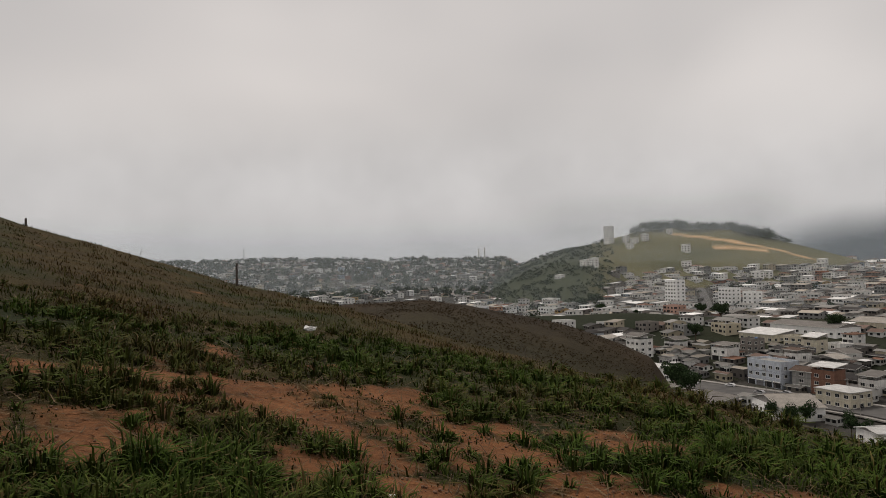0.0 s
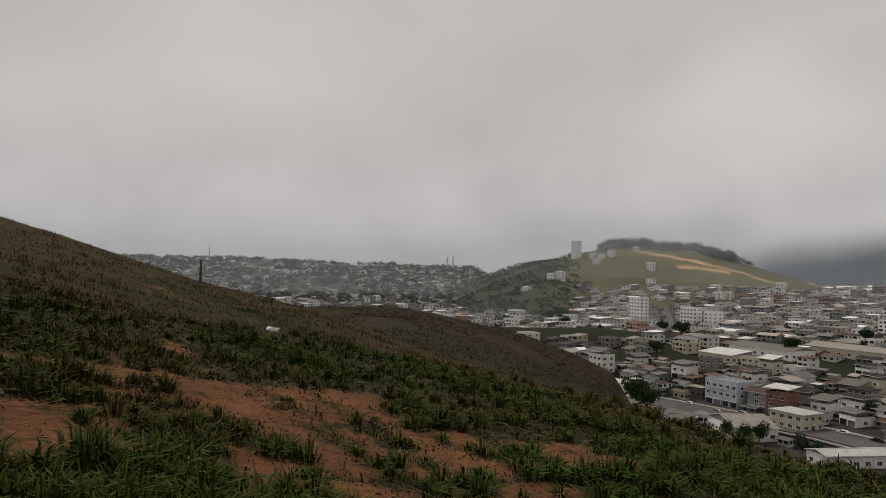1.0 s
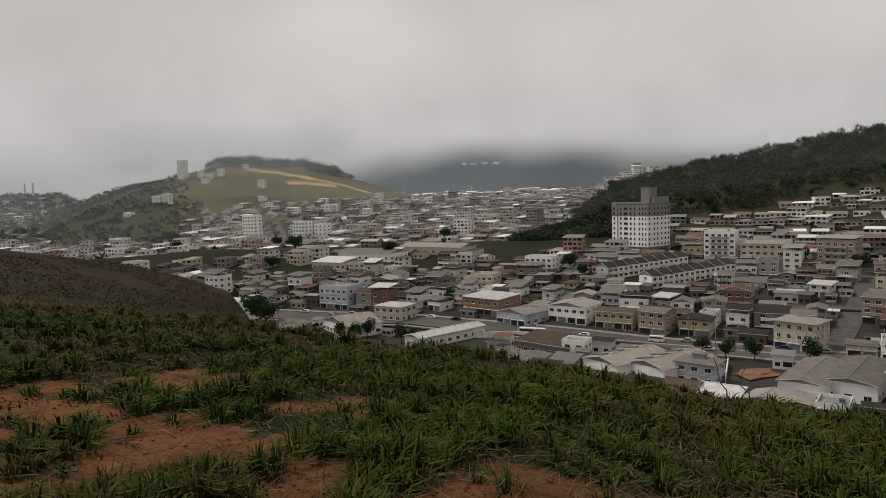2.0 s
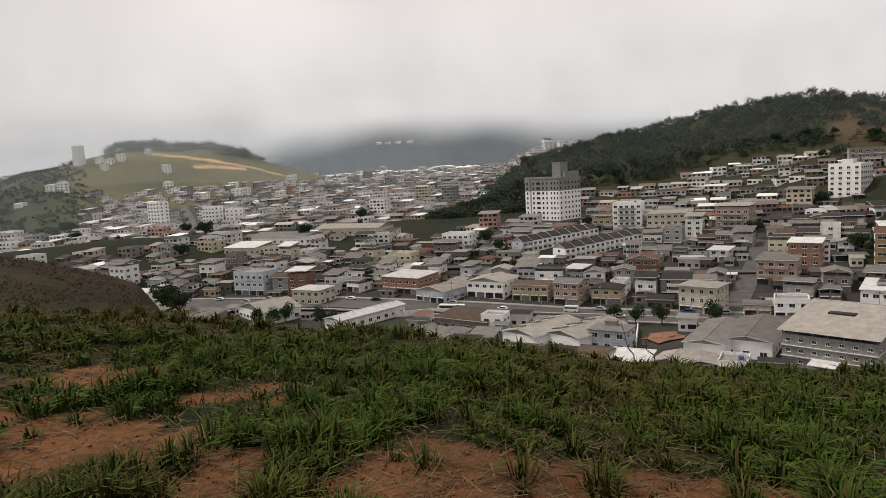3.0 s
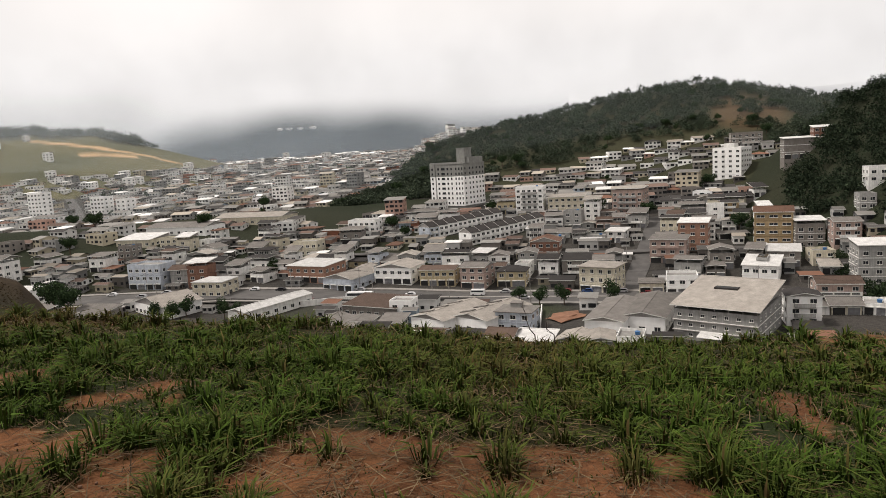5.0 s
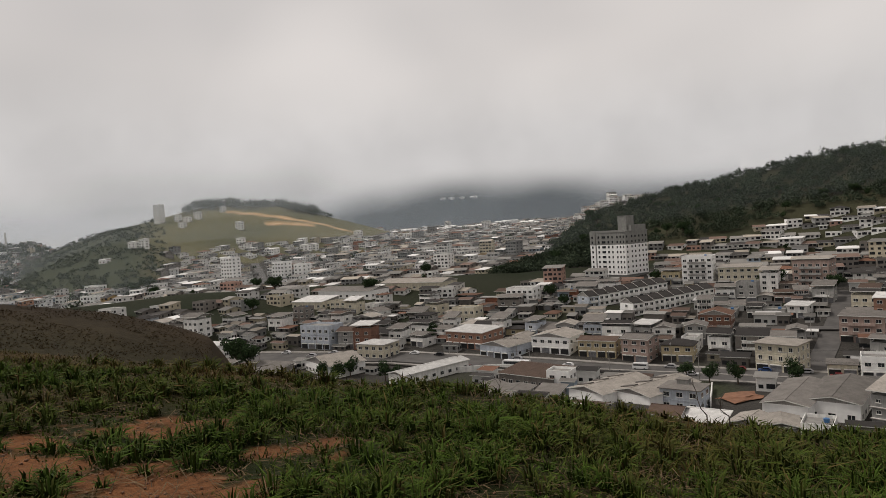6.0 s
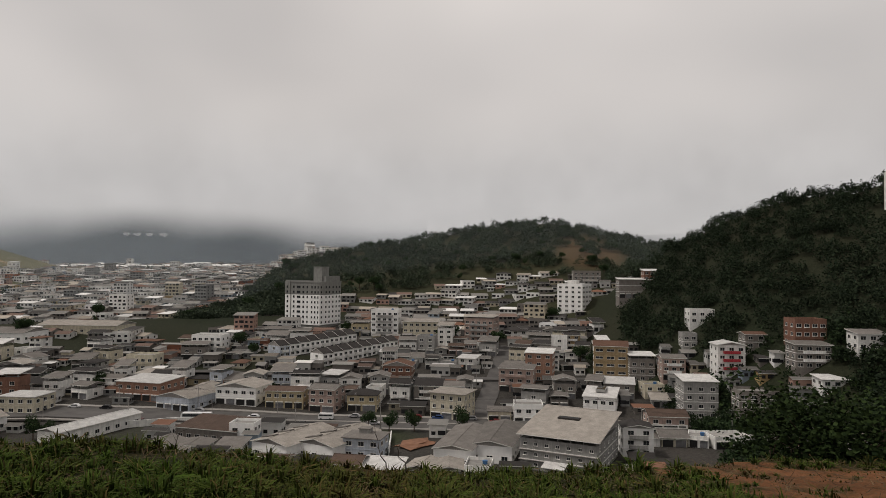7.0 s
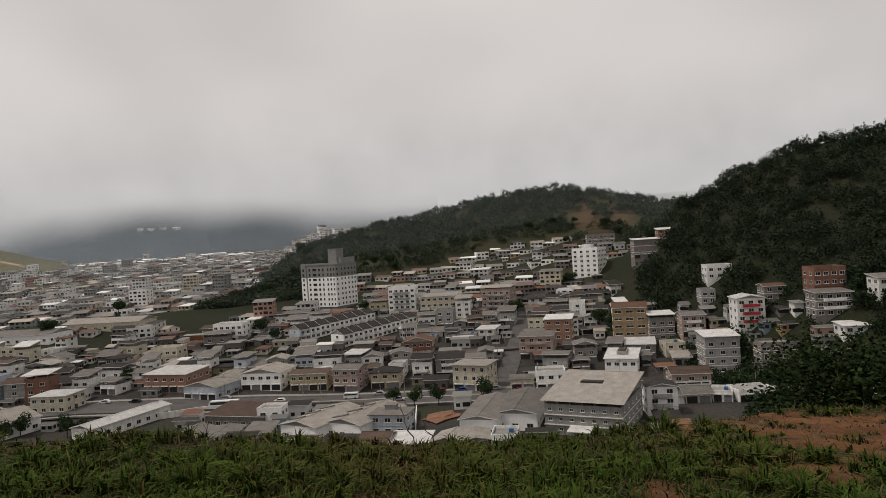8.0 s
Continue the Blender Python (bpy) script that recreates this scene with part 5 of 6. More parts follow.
def grass(name, count, area, height, width, label, seed, dry, tufts):
    gen = np.random.default_rng(seed)
    a0, a1, d0, d1 = area
    n = count // tufts
    az, d = gen.uniform(a0, a1, n), np.exp(gen.uniform(math.log(d0), math.log(d1), n))
    limit = table(az, OWN_D)
    x, y = d * np.sin(np.radians(az)), d * np.cos(np.radians(az))
    bare = bareness(x, y)
    ok = (d < limit * 1.5 + 1) & (gen.random(n) > bare * 0.96) & (gen.random(n) < 0.6 + 0.5 * waves(x, y, 0.7, 2.0))
    x, y, d = x[ok], y[ok], d[ok]
    n = len(x)
    lush = np.clip(0.5 + 0.6 * waves(x, y, 1.6, 5.0) + 0.35 * gen.normal(size=n), 0.15, 1.5)
    x, y = np.repeat(x, tufts), np.repeat(y, tufts)
    d, lush = np.repeat(d, tufts), np.repeat(lush, tufts)
    m = len(x)
    spread = 0.05 + 0.006 * d
    x, y = x + gen.normal(size=m) * spread, y + gen.normal(size=m) * spread
    az, dd = np.degrees(np.arctan2(x, y)), np.hypot(x, y)
    z, _ = land(az, dd)
    h = height * lush * gen.uniform(0.4, 1.25, m) * (1 - 0.5 * np.repeat(bare[ok], tufts))
    w = width * (0.6 + dd / 9) * gen.uniform(0.6, 1.3, m)
    t = gen.uniform(0, 6.283, m)
    lean = h * gen.uniform(0.3, 1.5, m)
    dx, dy = np.cos(t), np.sin(t)
    px, py = -dy, dx
    turn = gen.uniform(-0.8, 0.8, m)
    px, py = px * np.cos(turn) - py * np.sin(turn), px * np.sin(turn) + py * np.cos(turn)
    base, mid, tip = np.stack([x, y, z - 0.02], -1), np.stack([x + dx * lean * 0.35, y + dy * lean * 0.35, z + h * 0.6], -1), np.stack([x + dx * lean, y + dy * lean, z + h], -1)
    side = np.stack([px * w, py * w, 0 * w], -1)
    v = np.stack([base - side, base + side, mid + side * 0.75, mid - side * 0.75, tip + side * 0.1, tip - side * 0.1], 1).reshape(-1, 3)
    k = np.arange(m)[:, None] * 6
    q = np.concatenate([k + np.array([[0, 1, 2, 3]]), k + np.array([[3, 2, 4, 5]])])
    brown = np.clip(dry + 0.75 * waves(x, y, 2.3, 9.0) + gen.normal(size=m) * 0.28 + np.clip((dd - 14) / 40, 0, 0.3), 0, 1)
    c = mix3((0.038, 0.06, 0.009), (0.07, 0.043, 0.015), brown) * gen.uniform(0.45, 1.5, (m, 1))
    # shade among the blades painted in: roots darkened, tips brightened
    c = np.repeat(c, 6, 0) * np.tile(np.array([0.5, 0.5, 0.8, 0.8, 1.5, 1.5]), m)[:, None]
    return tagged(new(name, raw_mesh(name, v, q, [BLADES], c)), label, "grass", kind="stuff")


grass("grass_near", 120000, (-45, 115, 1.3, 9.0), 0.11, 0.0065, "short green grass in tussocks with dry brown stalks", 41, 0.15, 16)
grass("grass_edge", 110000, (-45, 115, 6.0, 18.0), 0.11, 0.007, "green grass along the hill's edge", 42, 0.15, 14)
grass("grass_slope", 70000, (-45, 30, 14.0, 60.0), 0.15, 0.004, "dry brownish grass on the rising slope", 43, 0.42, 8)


def tussocks(name, count, area, blades, label, seed):
    """Clumps of broad blades that spring from one root and arch outwards, thick in some places and lacking in others."""
    gen = np.random.default_rng(seed)
    a0, a1, d0, d1 = area
    az, d = gen.uniform(a0, a1, count), np.exp(gen.uniform(math.log(d0), math.log(d1), count))
    x, y = d * np.sin(np.radians(az)), d * np.cos(np.radians(az))
    lush = 0.5 + 0.75 * waves(x, y, 0.8, 5.0) + 0.45 * waves(x, y, 0.3, 2.0)
    bare = bareness(x, y)
    ok = (d < table(az, OWN_D) * 1.3 + 1) & (gen.random(count) > bare * 1.15 - 0.12) & (gen.random(count) < np.clip(lush, 0.08, 1))
    x, y, d, lush, bare = x[ok], y[ok], d[ok], np.clip(lush[ok], 0.3, 1.3), bare[ok]
    n = len(x)
    size = gen.uniform(0.55, 1.25, n) * (0.5 + 0.6 * lush) * (1 - 0.5 * bare)
    cx, cy, size, dd = (np.repeat(q, blades) for q in (x, y, size, d))
    m = len(cx)
    t, out = gen.uniform(0, 6.283, m), np.sqrt(gen.random(m))
    dx, dy = np.cos(t), np.sin(t)
    bx, by = cx + dx * out * 0.09 * size, cy + dy * out * 0.09 * size
    z, _ = land(np.degrees(np.arctan2(bx, by)), np.hypot(bx, by))
    h = 0.25 * size * gen.uniform(0.5, 1.2, m) * (1.1 - 0.4 * out)
    lean = 0.125 * size * (0.25 + out) * gen.uniform(0.5, 1.5, m)
    w = 0.006 * (0.7 + dd / 11) * gen.uniform(0.6, 1.35, m)
    side = np.stack([-dy * w, dx * w, gen.normal(size=m) * w * 0.4], -1)
    base = np.stack([bx, by, z - 0.02], -1)
    mid = base + np.stack([dx * lean * 0.35, dy * lean * 0.35, h * 0.75], -1)
    tip = base + np.stack([dx * lean * 1.2, dy * lean * 1.2, h * gen.uniform(0.7, 1.05, m)], -1)
    v = np.stack([base - side, base + side, mid + side * 0.9, mid - side * 0.9, tip + side * 0.1, tip - side * 0.1], 1).reshape(-1, 3)
    k = np.arange(m)[:, None] * 6
    q = np.concatenate([k + np.array([[0, 1, 2, 3]]), k + np.array([[3, 2, 4, 5]])])
    dry = np.repeat(np.clip(0.25 + 0.55 * waves(x, y, 2.3, 9.0) + 0.2 * gen.normal(size=n), 0, 1), blades)
    dry = np.clip(dry * 0.7 + (gen.random(m) < 0.12) * 0.7, 0, 1)
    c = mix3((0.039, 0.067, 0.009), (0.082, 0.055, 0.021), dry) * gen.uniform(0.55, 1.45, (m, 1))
    # each blade coloured darker at the root, lighter at the tip, as painted shade
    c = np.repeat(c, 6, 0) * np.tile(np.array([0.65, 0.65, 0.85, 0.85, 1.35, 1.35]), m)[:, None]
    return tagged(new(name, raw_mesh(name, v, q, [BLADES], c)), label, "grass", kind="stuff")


tussocks("grass_tussocks", 12000, (-45, 115, 1.6, 17.0), 34, "lush green grass tussocks with arching blades, some dry, shaded in colour from root to tip", 45)


def straw(name, count, area, label, seed):
    """Dead stalks and bits of straw lying about on the soil."""
    gen = np.random.default_rng(seed)
    a0, a1, d0, d1 = area
    az, d = gen.uniform(a0, a1, count), np.exp(gen.uniform(math.log(d0), math.log(d1), count))
    keep = d < table(az, OWN_D) * 1.2
    az, d = az[keep], d[keep]
    n = len(az)
    x, y = d * np.sin(np.radians(az)), d * np.cos(np.radians(az))
    z, _ = land(az, d)
    t, l, w = gen.uniform(0, 6.283, n), gen.uniform(0.03, 0.12, n) * (1 + d / 12), 0.0022 * (1 + d / 5) * gen.uniform(0.6, 1.4, n)
    a = np.stack([np.cos(t) * l, np.sin(t) * l, gen.uniform(-0.1, 0.35, n) * l], -1)
    b = np.stack([-np.sin(t) * w, np.cos(t) * w, 0 * w], -1)
    c = np.stack([x, y, z + 0.015 + gen.uniform(0, 0.03, n)], -1)
    v = np.stack([c - a - b, c + a - b * 0.4, c + a + b * 0.4, c - a + b], 1).reshape(-1, 3)
    k = gen.random((n, 1))
    colour = (np.array((0.14, 0.1, 0.055)) * k + np.array((0.05, 0.03, 0.016)) * (1 - k)) * gen.uniform(0.5, 1.4, (n, 1))
    return tagged(new(name, raw_mesh(name, v, np.arange(4 * n).reshape(-1, 4), [BLADES], np.repeat(colour, 4, 0))), label, "straw", kind="stuff")


straw("dry_straw", 26000, (-45, 115, 1.2, 20.0), "dead stalks and straw strewn over the soil", 44)

# ---- small things on the hilltop ----
def crumpled(name, az, d, size, label, seed, mat):
    gen = np.random.default_rng(seed)
    bm = bmesh.new()
    bmesh.ops.create_icosphere(bm, subdivisions=2, radius=1)
    for vert in bm.verts:
        k = 0.8 + 0.9 * noise.noise(vert.co * 3.1 + Vector((seed, 0, 0)))
        vert.co = Vector((vert.co.x * size[0], vert.co.y * size[1], vert.co.z * size[2])) * k
    me = bpy.data.meshes.new(name)
    bm.to_mesh(me)
    bm.free()
    me.materials.append(mat)
    x, y = polar(az, d)
    ob = new(name, me)
    ob.matrix_basis = pose(x, y, ground_at(x, y) + size[2] * 0.55, 0, 0, gen.uniform(0, 180))
    return tagged(ob, label, "litter")


BAG = plain("white_plastic", (0.75, 0.75, 0.73), rough=0.4, streaks=False, vary=0.1)
crumpled("plastic_bag", -11.1, 17.0, (0.19, 0.1, 0.09), "crumpled white plastic bag lying in the grass", 3, BAG)
crumpled("paper_scrap", -4.6, 4.9, (0.06, 0.03, 0.012), "torn pale paper scrap on bare earth", 4, BAG)
crumpled("paper_scrap", -27.9, 13.5, (0.1, 0.06, 0.03), "small pale scrap in the grass", 5, BAG)


def fence_post(az, d, height, lean):
    s = Shape()
    s.tube(0, 0, -0.4, height, 0.075, 0.06, 8)
    s.tube(0, 0, height, height + 0.03, 0.06, 0.03, 8)
    x, y = polar(az, d)
    ob = new("fence_post", s.mesh("fence_post", POSTWOOD))
    ob.matrix_basis = pose(x, y, ground_at(x, y), lean, 0, 0)
    return tagged(ob, "weathered dark wooden fence post in dry grass", "fence post", "fence posts")


POSTS = [(-16.85, 40, 1.25, 1), (-14.1, 46, 0.75, -2), (-31.5, 45, 0.4, 0), (88.0, 21.5, 0.6, 2)]
for p in POSTS:
    fence_post(*p)


def twig(az, d, height, lean, seed):
    gen = np.random.default_rng(seed)
    s = Shape()
    at = Vector((0, 0, -0.1))
    for i in range(6):
        to = at + Vector((lean * height / 6 + gen.normal() * 0.03, gen.normal() * 0.03, height / 6 + 0.02))
        limb(s, at, to, 0.012 - 0.0015 * i, 0.0105 - 0.0015 * i, 5)
        if i > 1:
            limb(s, to, to + Vector((gen.normal() * 0.12, gen.normal() * 0.1, 0.12)), 0.005, 0.002, 4)
        at = to
    x, y = polar(az, d)
    ob = new("dry_stalk", s.mesh("dry_stalk", POSTWOOD))
    ob.matrix_basis = pose(x, y, ground_at(x, y), 0, 0, gen.uniform(0, 360))
    return tagged(ob, "thin dry stalk standing in the grass", "stalk", "dry stalks")


for p in ((-5.6, 21, 0.75, -0.1, 1), (58.2, 9.6, 0.5, 0.25, 2), (59.0, 9.7, 0.35, -0.2, 3), (-24, 40, 0.5, 0.1, 4), (7.0, 19, 0.4, 0.2, 6), (41.0, 11.2, 0.3, 0.1, 7)):
    twig(*p)

# clods and pebbles on the bare earth
CLOD = plain("dry_clod", (0.15, 0.08, 0.047), streaks=False)
gen = np.random.default_rng(51)
cv, cq = [], []
for i in range(2600):
    az, d, r = DIRT[gen.integers(0, len(DIRT))]
    cx, cy = polar(az, d)
    x, y = cx + gen.normal() * r * 0.8, cy + gen.normal() * r * 0.8
    if math.hypot(x, y) < 1.2:
        continue
    z = ground_at(x, y)
    k = gen.uniform(0.003, 0.011) * (1 + 0.08 * d)
    c = np.array([(-1, -1, -1), (1, -1, -1), (1, 1, -1), (-1, 1, -1), (-1, -1, 1), (1, -1, 1), (1, 1, 1), (-1, 1, 1)]) * np.array([k, k * 0.8, k * 0.6]) * gen.uniform(0.55, 1.1, (8, 1))
    t = gen.uniform(0, 6.28)
    c = c @ np.array([[math.cos(t), math.sin(t), 0], [-math.sin(t), math.cos(t), 0], [0, 0, 1]])
    n = len(cv) * 8
    cv.append(c + np.array([x, y, z + k * 0.3]))
    cq += [[n + i for i in q] for q in ((0, 3, 2, 1), (4, 5, 6, 7), (0, 1, 5, 4), (1, 2, 6, 5), (2, 3, 7, 6), (3, 0, 4, 7))]
tagged(new("earth_clods", raw_mesh("earth_clods", np.concatenate(cv), cq, [CLOD])), "dry reddish clods and pebbles on bare earth", "clods", kind="stuff")


# ---- vehicles and street furniture ----
def vehicle(name, length, width, height, paint, label, category="car", van=False):
    root = new(name)
    s = Shape()
    L, W = length / 2, width / 2
    z0, z1, z2 = 0.3, 0.3 + (height - 0.3) * 0.5, height
    prof = [(-L, z0), (L, z0), (L, z1 * 0.92), (L * 0.55, z1), (L * 0.28, z2), (-L * 0.6, z2), (-L * 0.93, z1), (-L, z1 * 0.95)]
    if van:
        prof = [(-L, z0), (L, z0), (L, z1), (L * 0.93, z2 * 0.96), (L * 0.85, z2), (-L, z2)]
    s.face([(x, -W, z) for x, z in prof])
    s.face([(x, W, z) for x, z in prof][::-1])
    for i in range(len(prof)):
        (a, b), (c, d) = prof[i], prof[(i + 1) % len(prof)]
        s.face(((a, W, b), (c, W, d), (c, -W, d), (a, -W, b)))
    part("body", s.mesh("body", CARS[paint]), root)
    g = Shape()
    for q in (-W - 0.012, W):
        if van:
            g.box(-L * 0.9, L * 0.85, q, q + 0.012, z1 + 0.1, z2 - 0.35)
        else:
            g.slab([(-L * 0.78, q + 0.006, z1 + 0.05), (L * 0.46, q + 0.006, z1 + 0.05), (L * 0.25, q + 0.006, z2 - 0.08), (-L * 0.56, q + 0.006, z2 - 0.08)], 0.012)
    part("side_glass", g.mesh("side_glass", GLASS), root)
    part("windscreen", Shape().slab([(L * 0.53, -W * 0.88, z1 + 0.06), (L * 0.53, W * 0.88, z1 + 0.06), (L * 0.3, W * 0.8, z2 - 0.03), (L * 0.3, -W * 0.8, z2 - 0.03)] if not van else [(L + 0.01, -W * 0.9, z1 + 0.1), (L + 0.01, W * 0.9, z1 + 0.1), (L * 0.945, W * 0.9, z2 * 0.95), (L * 0.945, -W * 0.9, z2 * 0.95)], -0.03).mesh("windscreen", GLASS), root)
    wheel = kept("wheel", lambda: Shape().tube(0, 0, -0.1, 0.1, 0.33, 0.33, 14).tube(0, 0, 0.1, 0.115, 0.2, 0.18, 10, 1).mesh("wheel", RUBBER, METAL))
    for sx in (-0.62, 0.62):
        for sy in (-1, 1):
            part("wheel", wheel, root, pose(sx * L, sy * (W - 0.08), 0.33, -90 * sy, 0, 0))
    for q in (-W * 0.7, W * 0.7):
        part("headlight", kept("headlight", lambda: Shape().box(-0.04, 0.04, -0.16, 0.16, -0.08, 0.08).mesh("headlight", PAINT)), root, pose(L, q, z0 + (z1 - z0) * 0.6))
    return tagged(root, label, category, "vehicles in the town")


ROAD_YAW = math.degrees(math.atan2(ALONG.y, ALONG.x))
first = {k: vehicle("car", 4.2, 1.75, 1.45, k, f"small {k} hatchback on the avenue") for k in CARS}
lorry = vehicle("bus", 11.0, 2.5, 3.1, "white", "white town bus standing on the avenue", "bus", True)
vanner = vehicle("van", 5.4, 2.0, 2.3, "white", "white delivery van on the avenue", "van", True)


def along_main(u, off):
    for (x0, y0), (x1, y1) in zip(main_path, main_path[1:]):
        a, b = Vector((x0, y0, 0)), Vector((x1, y1, 0))
        ua, ub = a.dot(ALONG), b.dot(ALONG)
        if ua <= u <= ub:
            p = a.lerp(b, (u - ua) / (ub - ua))
            t = (b - a).normalized()
            return p + Vector((t.y, -t.x, 0)) * off, math.degrees(math.atan2(t.y, t.x))
    return None, 0


used = set()
seq = list(CARS)
for i in range(34):
    u = -118 + i * 11.5 + pick.uniform(-3, 3)
    off = pick.choice((7.2, 7.2, -7.2, 2.6, -3.6))
    p, yaw = along_main(u, off)
    if p is None:
        continue
    k = pick.choice(seq + ["white", "silver"])
    m = pose(p.x, p.y, ground_at(p.x, p.y) + 0.13, 0, 0, yaw + (180 if off < 0 else 0))
    if k in used:
        copy_thing(first[k], m)
    else:
        used.add(k)
        first[k].matrix_basis = m
for ob, u, off in ((lorry, 108, -3.6), (vanner, 62, 3.0)):
    p, yaw = along_main(u, off)
    ob.matrix_basis = pose(p.x, p.y, ground_at(p.x, p.y) + 0.13, 0, 0, yaw)


def lamp_post(x, y, yaw):
    root = new("street_lamp")
    part("pole", kept("pole", lambda: Shape().tube(0, 0, -0.3, 9.0, 0.14, 0.08, 8).mesh("pole", CONCRETE)), root)
    part("arm", kept("arm", lambda: Shape().box(-0.05, 1.9, -0.05, 0.05, 8.7, 8.8).mesh("arm", METAL)), root)
    part("lamp_head", kept("lamp_head", lambda: Shape().box(1.6, 2.3, -0.14, 0.14, 8.6, 8.74).mesh("lamp_head", METAL)), root)
    part("crossarm", kept("crossarm", lambda: Shape().box(-0.06, 0.06, -1.1, 1.1, 8.0, 8.12).mesh("crossarm", POSTWOOD)), root)
    root.matrix_basis = pose(x, y, ground_at(x, y) + 0.1, 0, 0, yaw)
    return tagged(root, "concrete street lamp and cable pole", "street lamp", "street lamps")


for i in range(13):
    for off in (9.3, -9.3):
        p, yaw = along_main(-110 + 30 * i + (12 if off > 0 else 0), off)
        if p is not None:
            lamp_post(p.x, p.y, yaw + (90 if off > 0 else -90))
for i in range(6):
    a, b = Vector((*side_path[0], 0)), Vector((*side_path[-1], 0))
    p = a.lerp(b, i / 5) + ALONG * 4.6
    lamp_post(p.x, p.y, ROAD_YAW)

# cables along the avenue, each span sagging between two poles
cables = Shape()
for off in (9.3, -9.3):
    for i in range(12):
        u0 = -110 + 30 * i + (12 if off > 0 else 0)
        a, _ = along_main(u0, off)
        b, _ = along_main(u0 + 30, off)
        if a is None or b is None:
            continue
        for side in (-0.9, 0.0, 0.9):
            last = None
            for k in range(7):
                p = a.lerp(b, k / 6) + ACROSS * side
                p.z = ground_at(a.x, a.y) * (1 - k / 6) + ground_at(b.x, b.y) * k / 6 + 8.2 - 0.9 * (1 - (2 * k / 6 - 1) ** 2)
                if last is not None:
                    limb(cables, last, p, 0.02, 0.02, 4)
                last = p
tagged(new("power_cables", cables.mesh("power_cables", RUBBER)), "black power cables sagging between the street poles", "cables", kind="stuff")


def mast(name, az, d, height, r0, r1, mat, label, category):
    x, y = polar(az, d)
    ob = new(name, Shape().tube(0, 0, -2, height * 0.6, r0, (r0 + r1) / 2, 10).tube(0, 0, height * 0.6, height, (r0 + r1) / 2, r1, 10).mesh(name, mat))
    ob.matrix_basis = pose(x, y, ground_at(x, y))
    return tagged(ob, label, category)


mast("radio_mast", -16.3, 1295, 26, 0.9, 0.4, METAL, "thin grey radio mast on the hazy hillside", "mast")
mast("chimney", 3.0, 1270, 22, 1.6, 1.3, WALLS["white"], "pale factory chimney on the hazy hillside", "chimney")
mast("chimney", 3.5, 1270, 24, 1.6, 1.3, WALLS["white"], "taller pale factory chimney on the hazy hillside", "chimney")

# long yard wall and earth lot in front of the avenue
lot = crumpled("earth_mound", 59.3, 218, (8, 5, 0.8), "mound of bare red earth on an empty lot", 9, plain("red_earth", (0.2, 0.1, 0.06), streaks=False))
tagged(lot, category="mound")
for (az0, d0), (az1, d1) in (((57.2, 228), (57.0, 205)), ((31, 262), (40, 262)), ((40, 262), (46, 252))):
    a, b = Vector((*polar(az0, d0), 0)), Vector((*polar(az1, d1), 0))
    n = (b - a).length
    w = new("yard_wall", Shape().box(0, n, -0.1, 0.1, -1, 2.2).box(0, n, -0.16, 0.16, 2.2, 2.3).mesh("yard_wall", WALLS["white"]))
    w.matrix_basis = pose(a.x, a.y, ground_at(a.x, a.y), 0, 0, math.degrees(math.atan2(b.y - a.y, b.x - a.x)))
    tagged(w, "long pale rendered yard wall with coping", "wall", "yard walls")

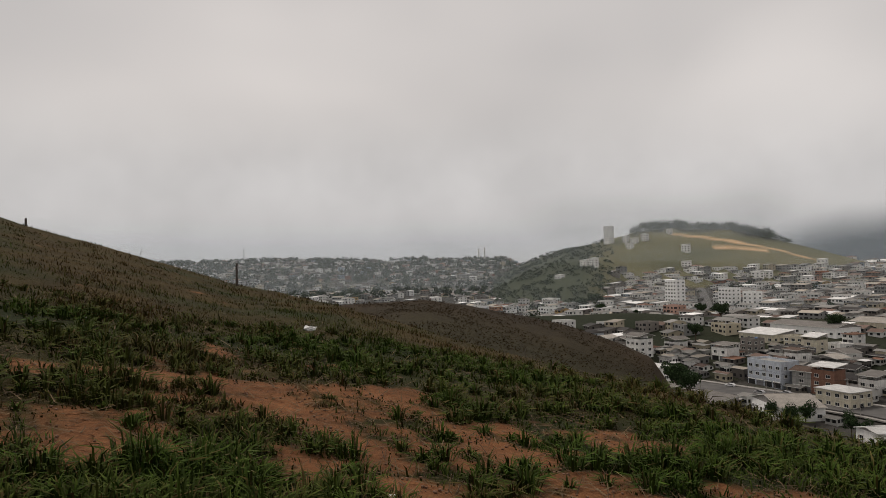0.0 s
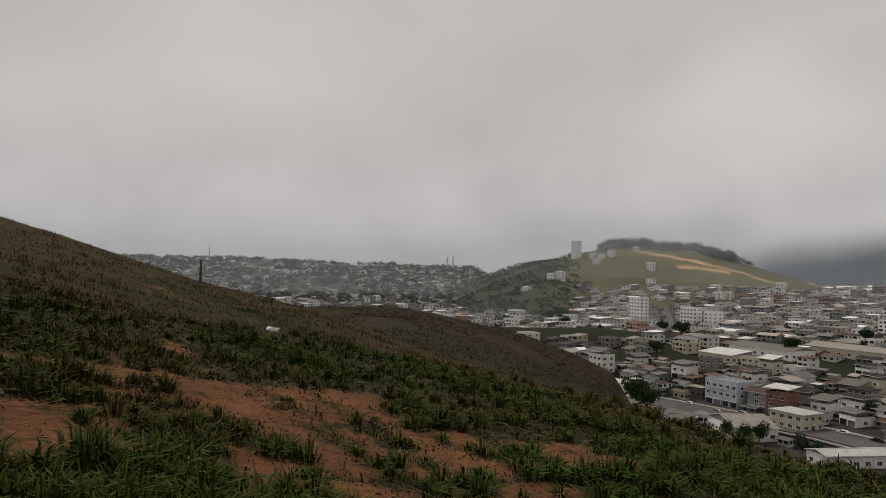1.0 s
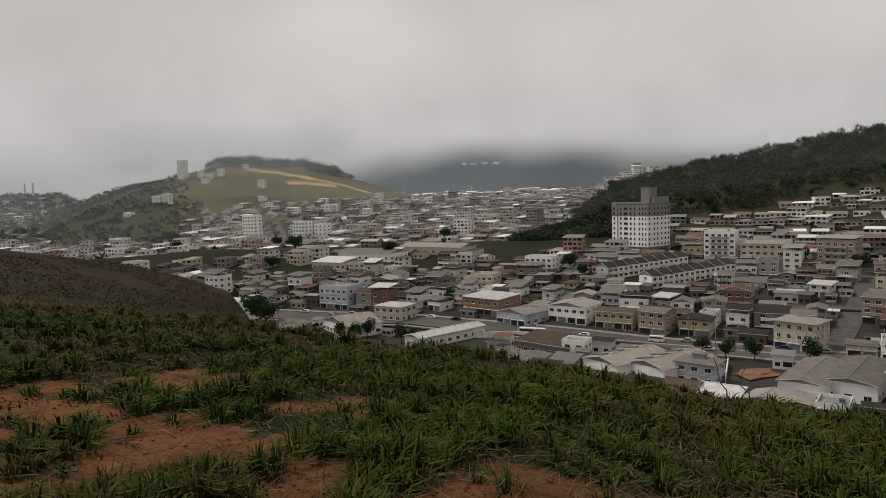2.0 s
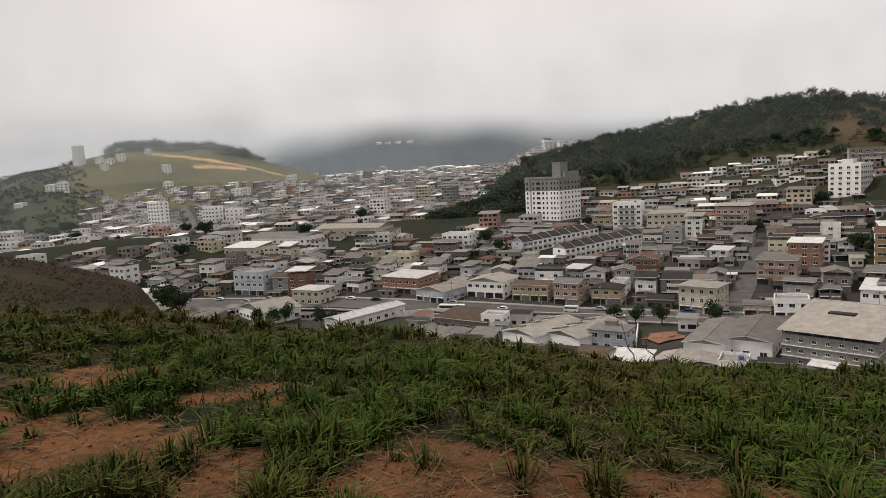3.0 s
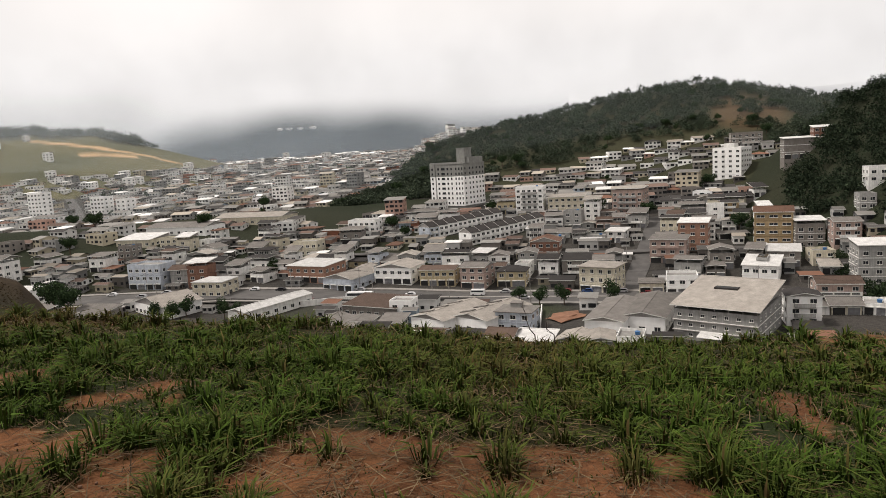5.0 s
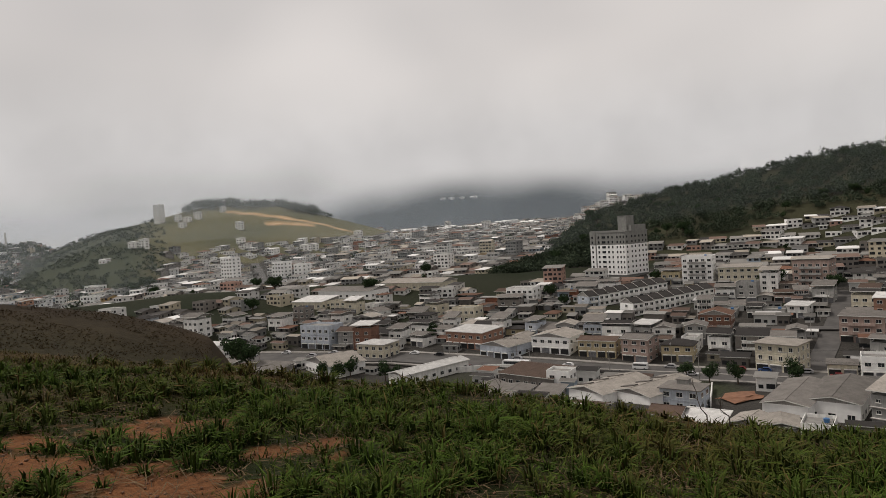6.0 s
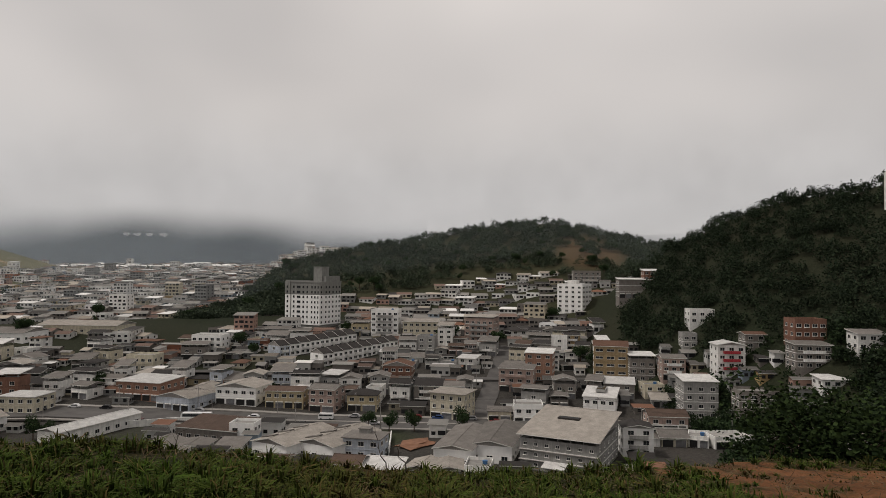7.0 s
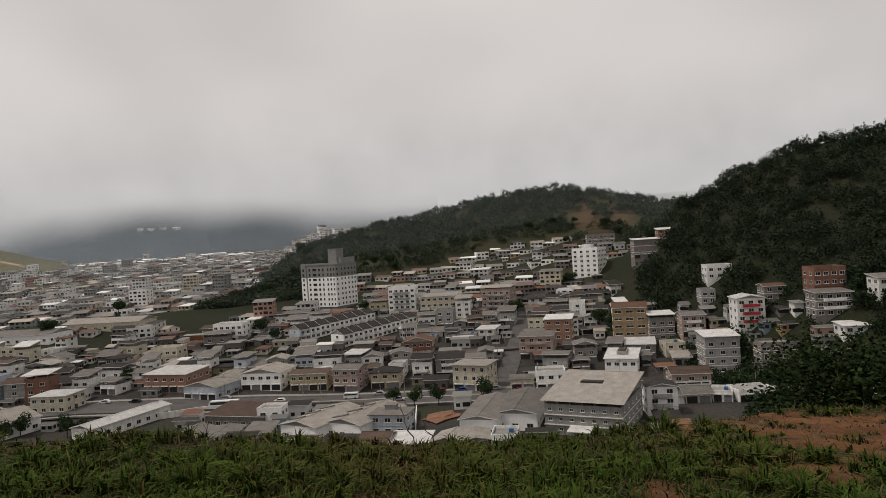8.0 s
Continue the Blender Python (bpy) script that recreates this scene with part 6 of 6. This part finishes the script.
# ---- low cloud and haze, as coloured see-through sheets ----
def veil(name, radius, a0, a1, low, high, density, colour, label):
    """A curved upright sheet that stands in for cloud and mist across the valley; density(az, angle) gives how thick it
    is.
    """
    az, up = np.meshgrid(np.linspace(a0, a1, 90), np.linspace(low, high, 60))
    x, y, z = radius * np.sin(np.radians(az)), radius * np.cos(np.radians(az)), EYE + radius * tan_deg(up)
    i = np.arange(az.size).reshape(az.shape)
    q = np.stack([i[:-1, :-1], i[:-1, 1:], i[1:, 1:], i[1:, :-1]], -1).reshape(-1, 4)
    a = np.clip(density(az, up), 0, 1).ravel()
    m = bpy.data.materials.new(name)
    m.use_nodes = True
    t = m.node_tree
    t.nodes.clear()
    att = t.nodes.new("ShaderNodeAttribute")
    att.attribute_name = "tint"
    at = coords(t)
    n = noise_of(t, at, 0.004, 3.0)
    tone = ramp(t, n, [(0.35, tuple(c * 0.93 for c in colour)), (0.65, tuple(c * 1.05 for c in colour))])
    # the cloud backdrop glows by itself; its brightness is set, not lit
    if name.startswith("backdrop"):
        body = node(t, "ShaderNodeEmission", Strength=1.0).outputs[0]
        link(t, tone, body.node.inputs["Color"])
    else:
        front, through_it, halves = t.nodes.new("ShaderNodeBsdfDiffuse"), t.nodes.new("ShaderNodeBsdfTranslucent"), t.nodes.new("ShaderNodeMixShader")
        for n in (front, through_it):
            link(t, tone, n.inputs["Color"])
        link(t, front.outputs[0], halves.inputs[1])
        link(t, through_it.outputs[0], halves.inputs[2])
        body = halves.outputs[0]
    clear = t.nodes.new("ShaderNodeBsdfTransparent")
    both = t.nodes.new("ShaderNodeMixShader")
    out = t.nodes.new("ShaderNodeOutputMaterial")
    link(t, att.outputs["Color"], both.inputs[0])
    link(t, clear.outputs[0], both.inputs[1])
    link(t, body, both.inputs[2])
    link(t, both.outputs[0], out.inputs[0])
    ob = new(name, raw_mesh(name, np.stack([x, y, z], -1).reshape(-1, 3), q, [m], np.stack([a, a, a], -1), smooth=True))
    return tagged(ob, label, "mist", kind="structure")


def smooth01(t):
    t = np.clip(t, 0, 1)
    return t * t * (3 - 2 * t)


def deck_edge(az):
    return table(az, [(-60, 0.2), (0, 0.3), (8, 1.2), (16, 2.8), (24, 2.0), (29, 3.1), (35, 4.3), (46, 4.0), (52, 3.0), (62, 2.8), (110, 3)])


veil("backdrop_low_cloud", 1700, -70, 120, -3, 16, lambda a, e: np.maximum(smooth01((e + 0.14 * np.sin(a * 0.8) + 0.1 * np.sin(a * 2.3 + e) - deck_edge(a) + 2.6) / 3.4), 0.06) * (1 - smooth01((e - 6) / 9)), (0.57, 0.565, 0.56), "low grey cloud resting on the mountains")
# added sheets that carry the distance haze in their colour, bluest before the ridges
veil("mist_bank", 840, -70, 60, -4, 8, lambda a, e: (0.11 + 0.13 * smooth01((8 - a) / 6)) * (1 - smooth01((e - 0.5) / 3)) + 0.3 * smooth01((e - 1.6) / 1.4) * smooth01((a - 6) / 6) * smooth01((29 - a) / 5) * (1 - smooth01((e - 4) / 3)), (0.62, 0.68, 0.72), "see-through sheet imitating thin mist over the far town")
veil("mist_bank", 1480, -70, 60, -4, 8, lambda a, e: (0.28 - 0.04 * smooth01((a - 27) / 4)) * (1 - smooth01((e - 1.6) / 3)), (0.53, 0.64, 0.77), "bluish see-through sheet imitating thin mist before the far ridges")
veil("mist_bank", 545, -70, 90, -6, 7, lambda a, e: (0.06 + 0.05 * smooth01((46 - a) / 8)) * (1 - smooth01((e - 3.5) / 2.5)), (0.6, 0.67, 0.7), "see-through sheet imitating thin mist over the middle of the town")
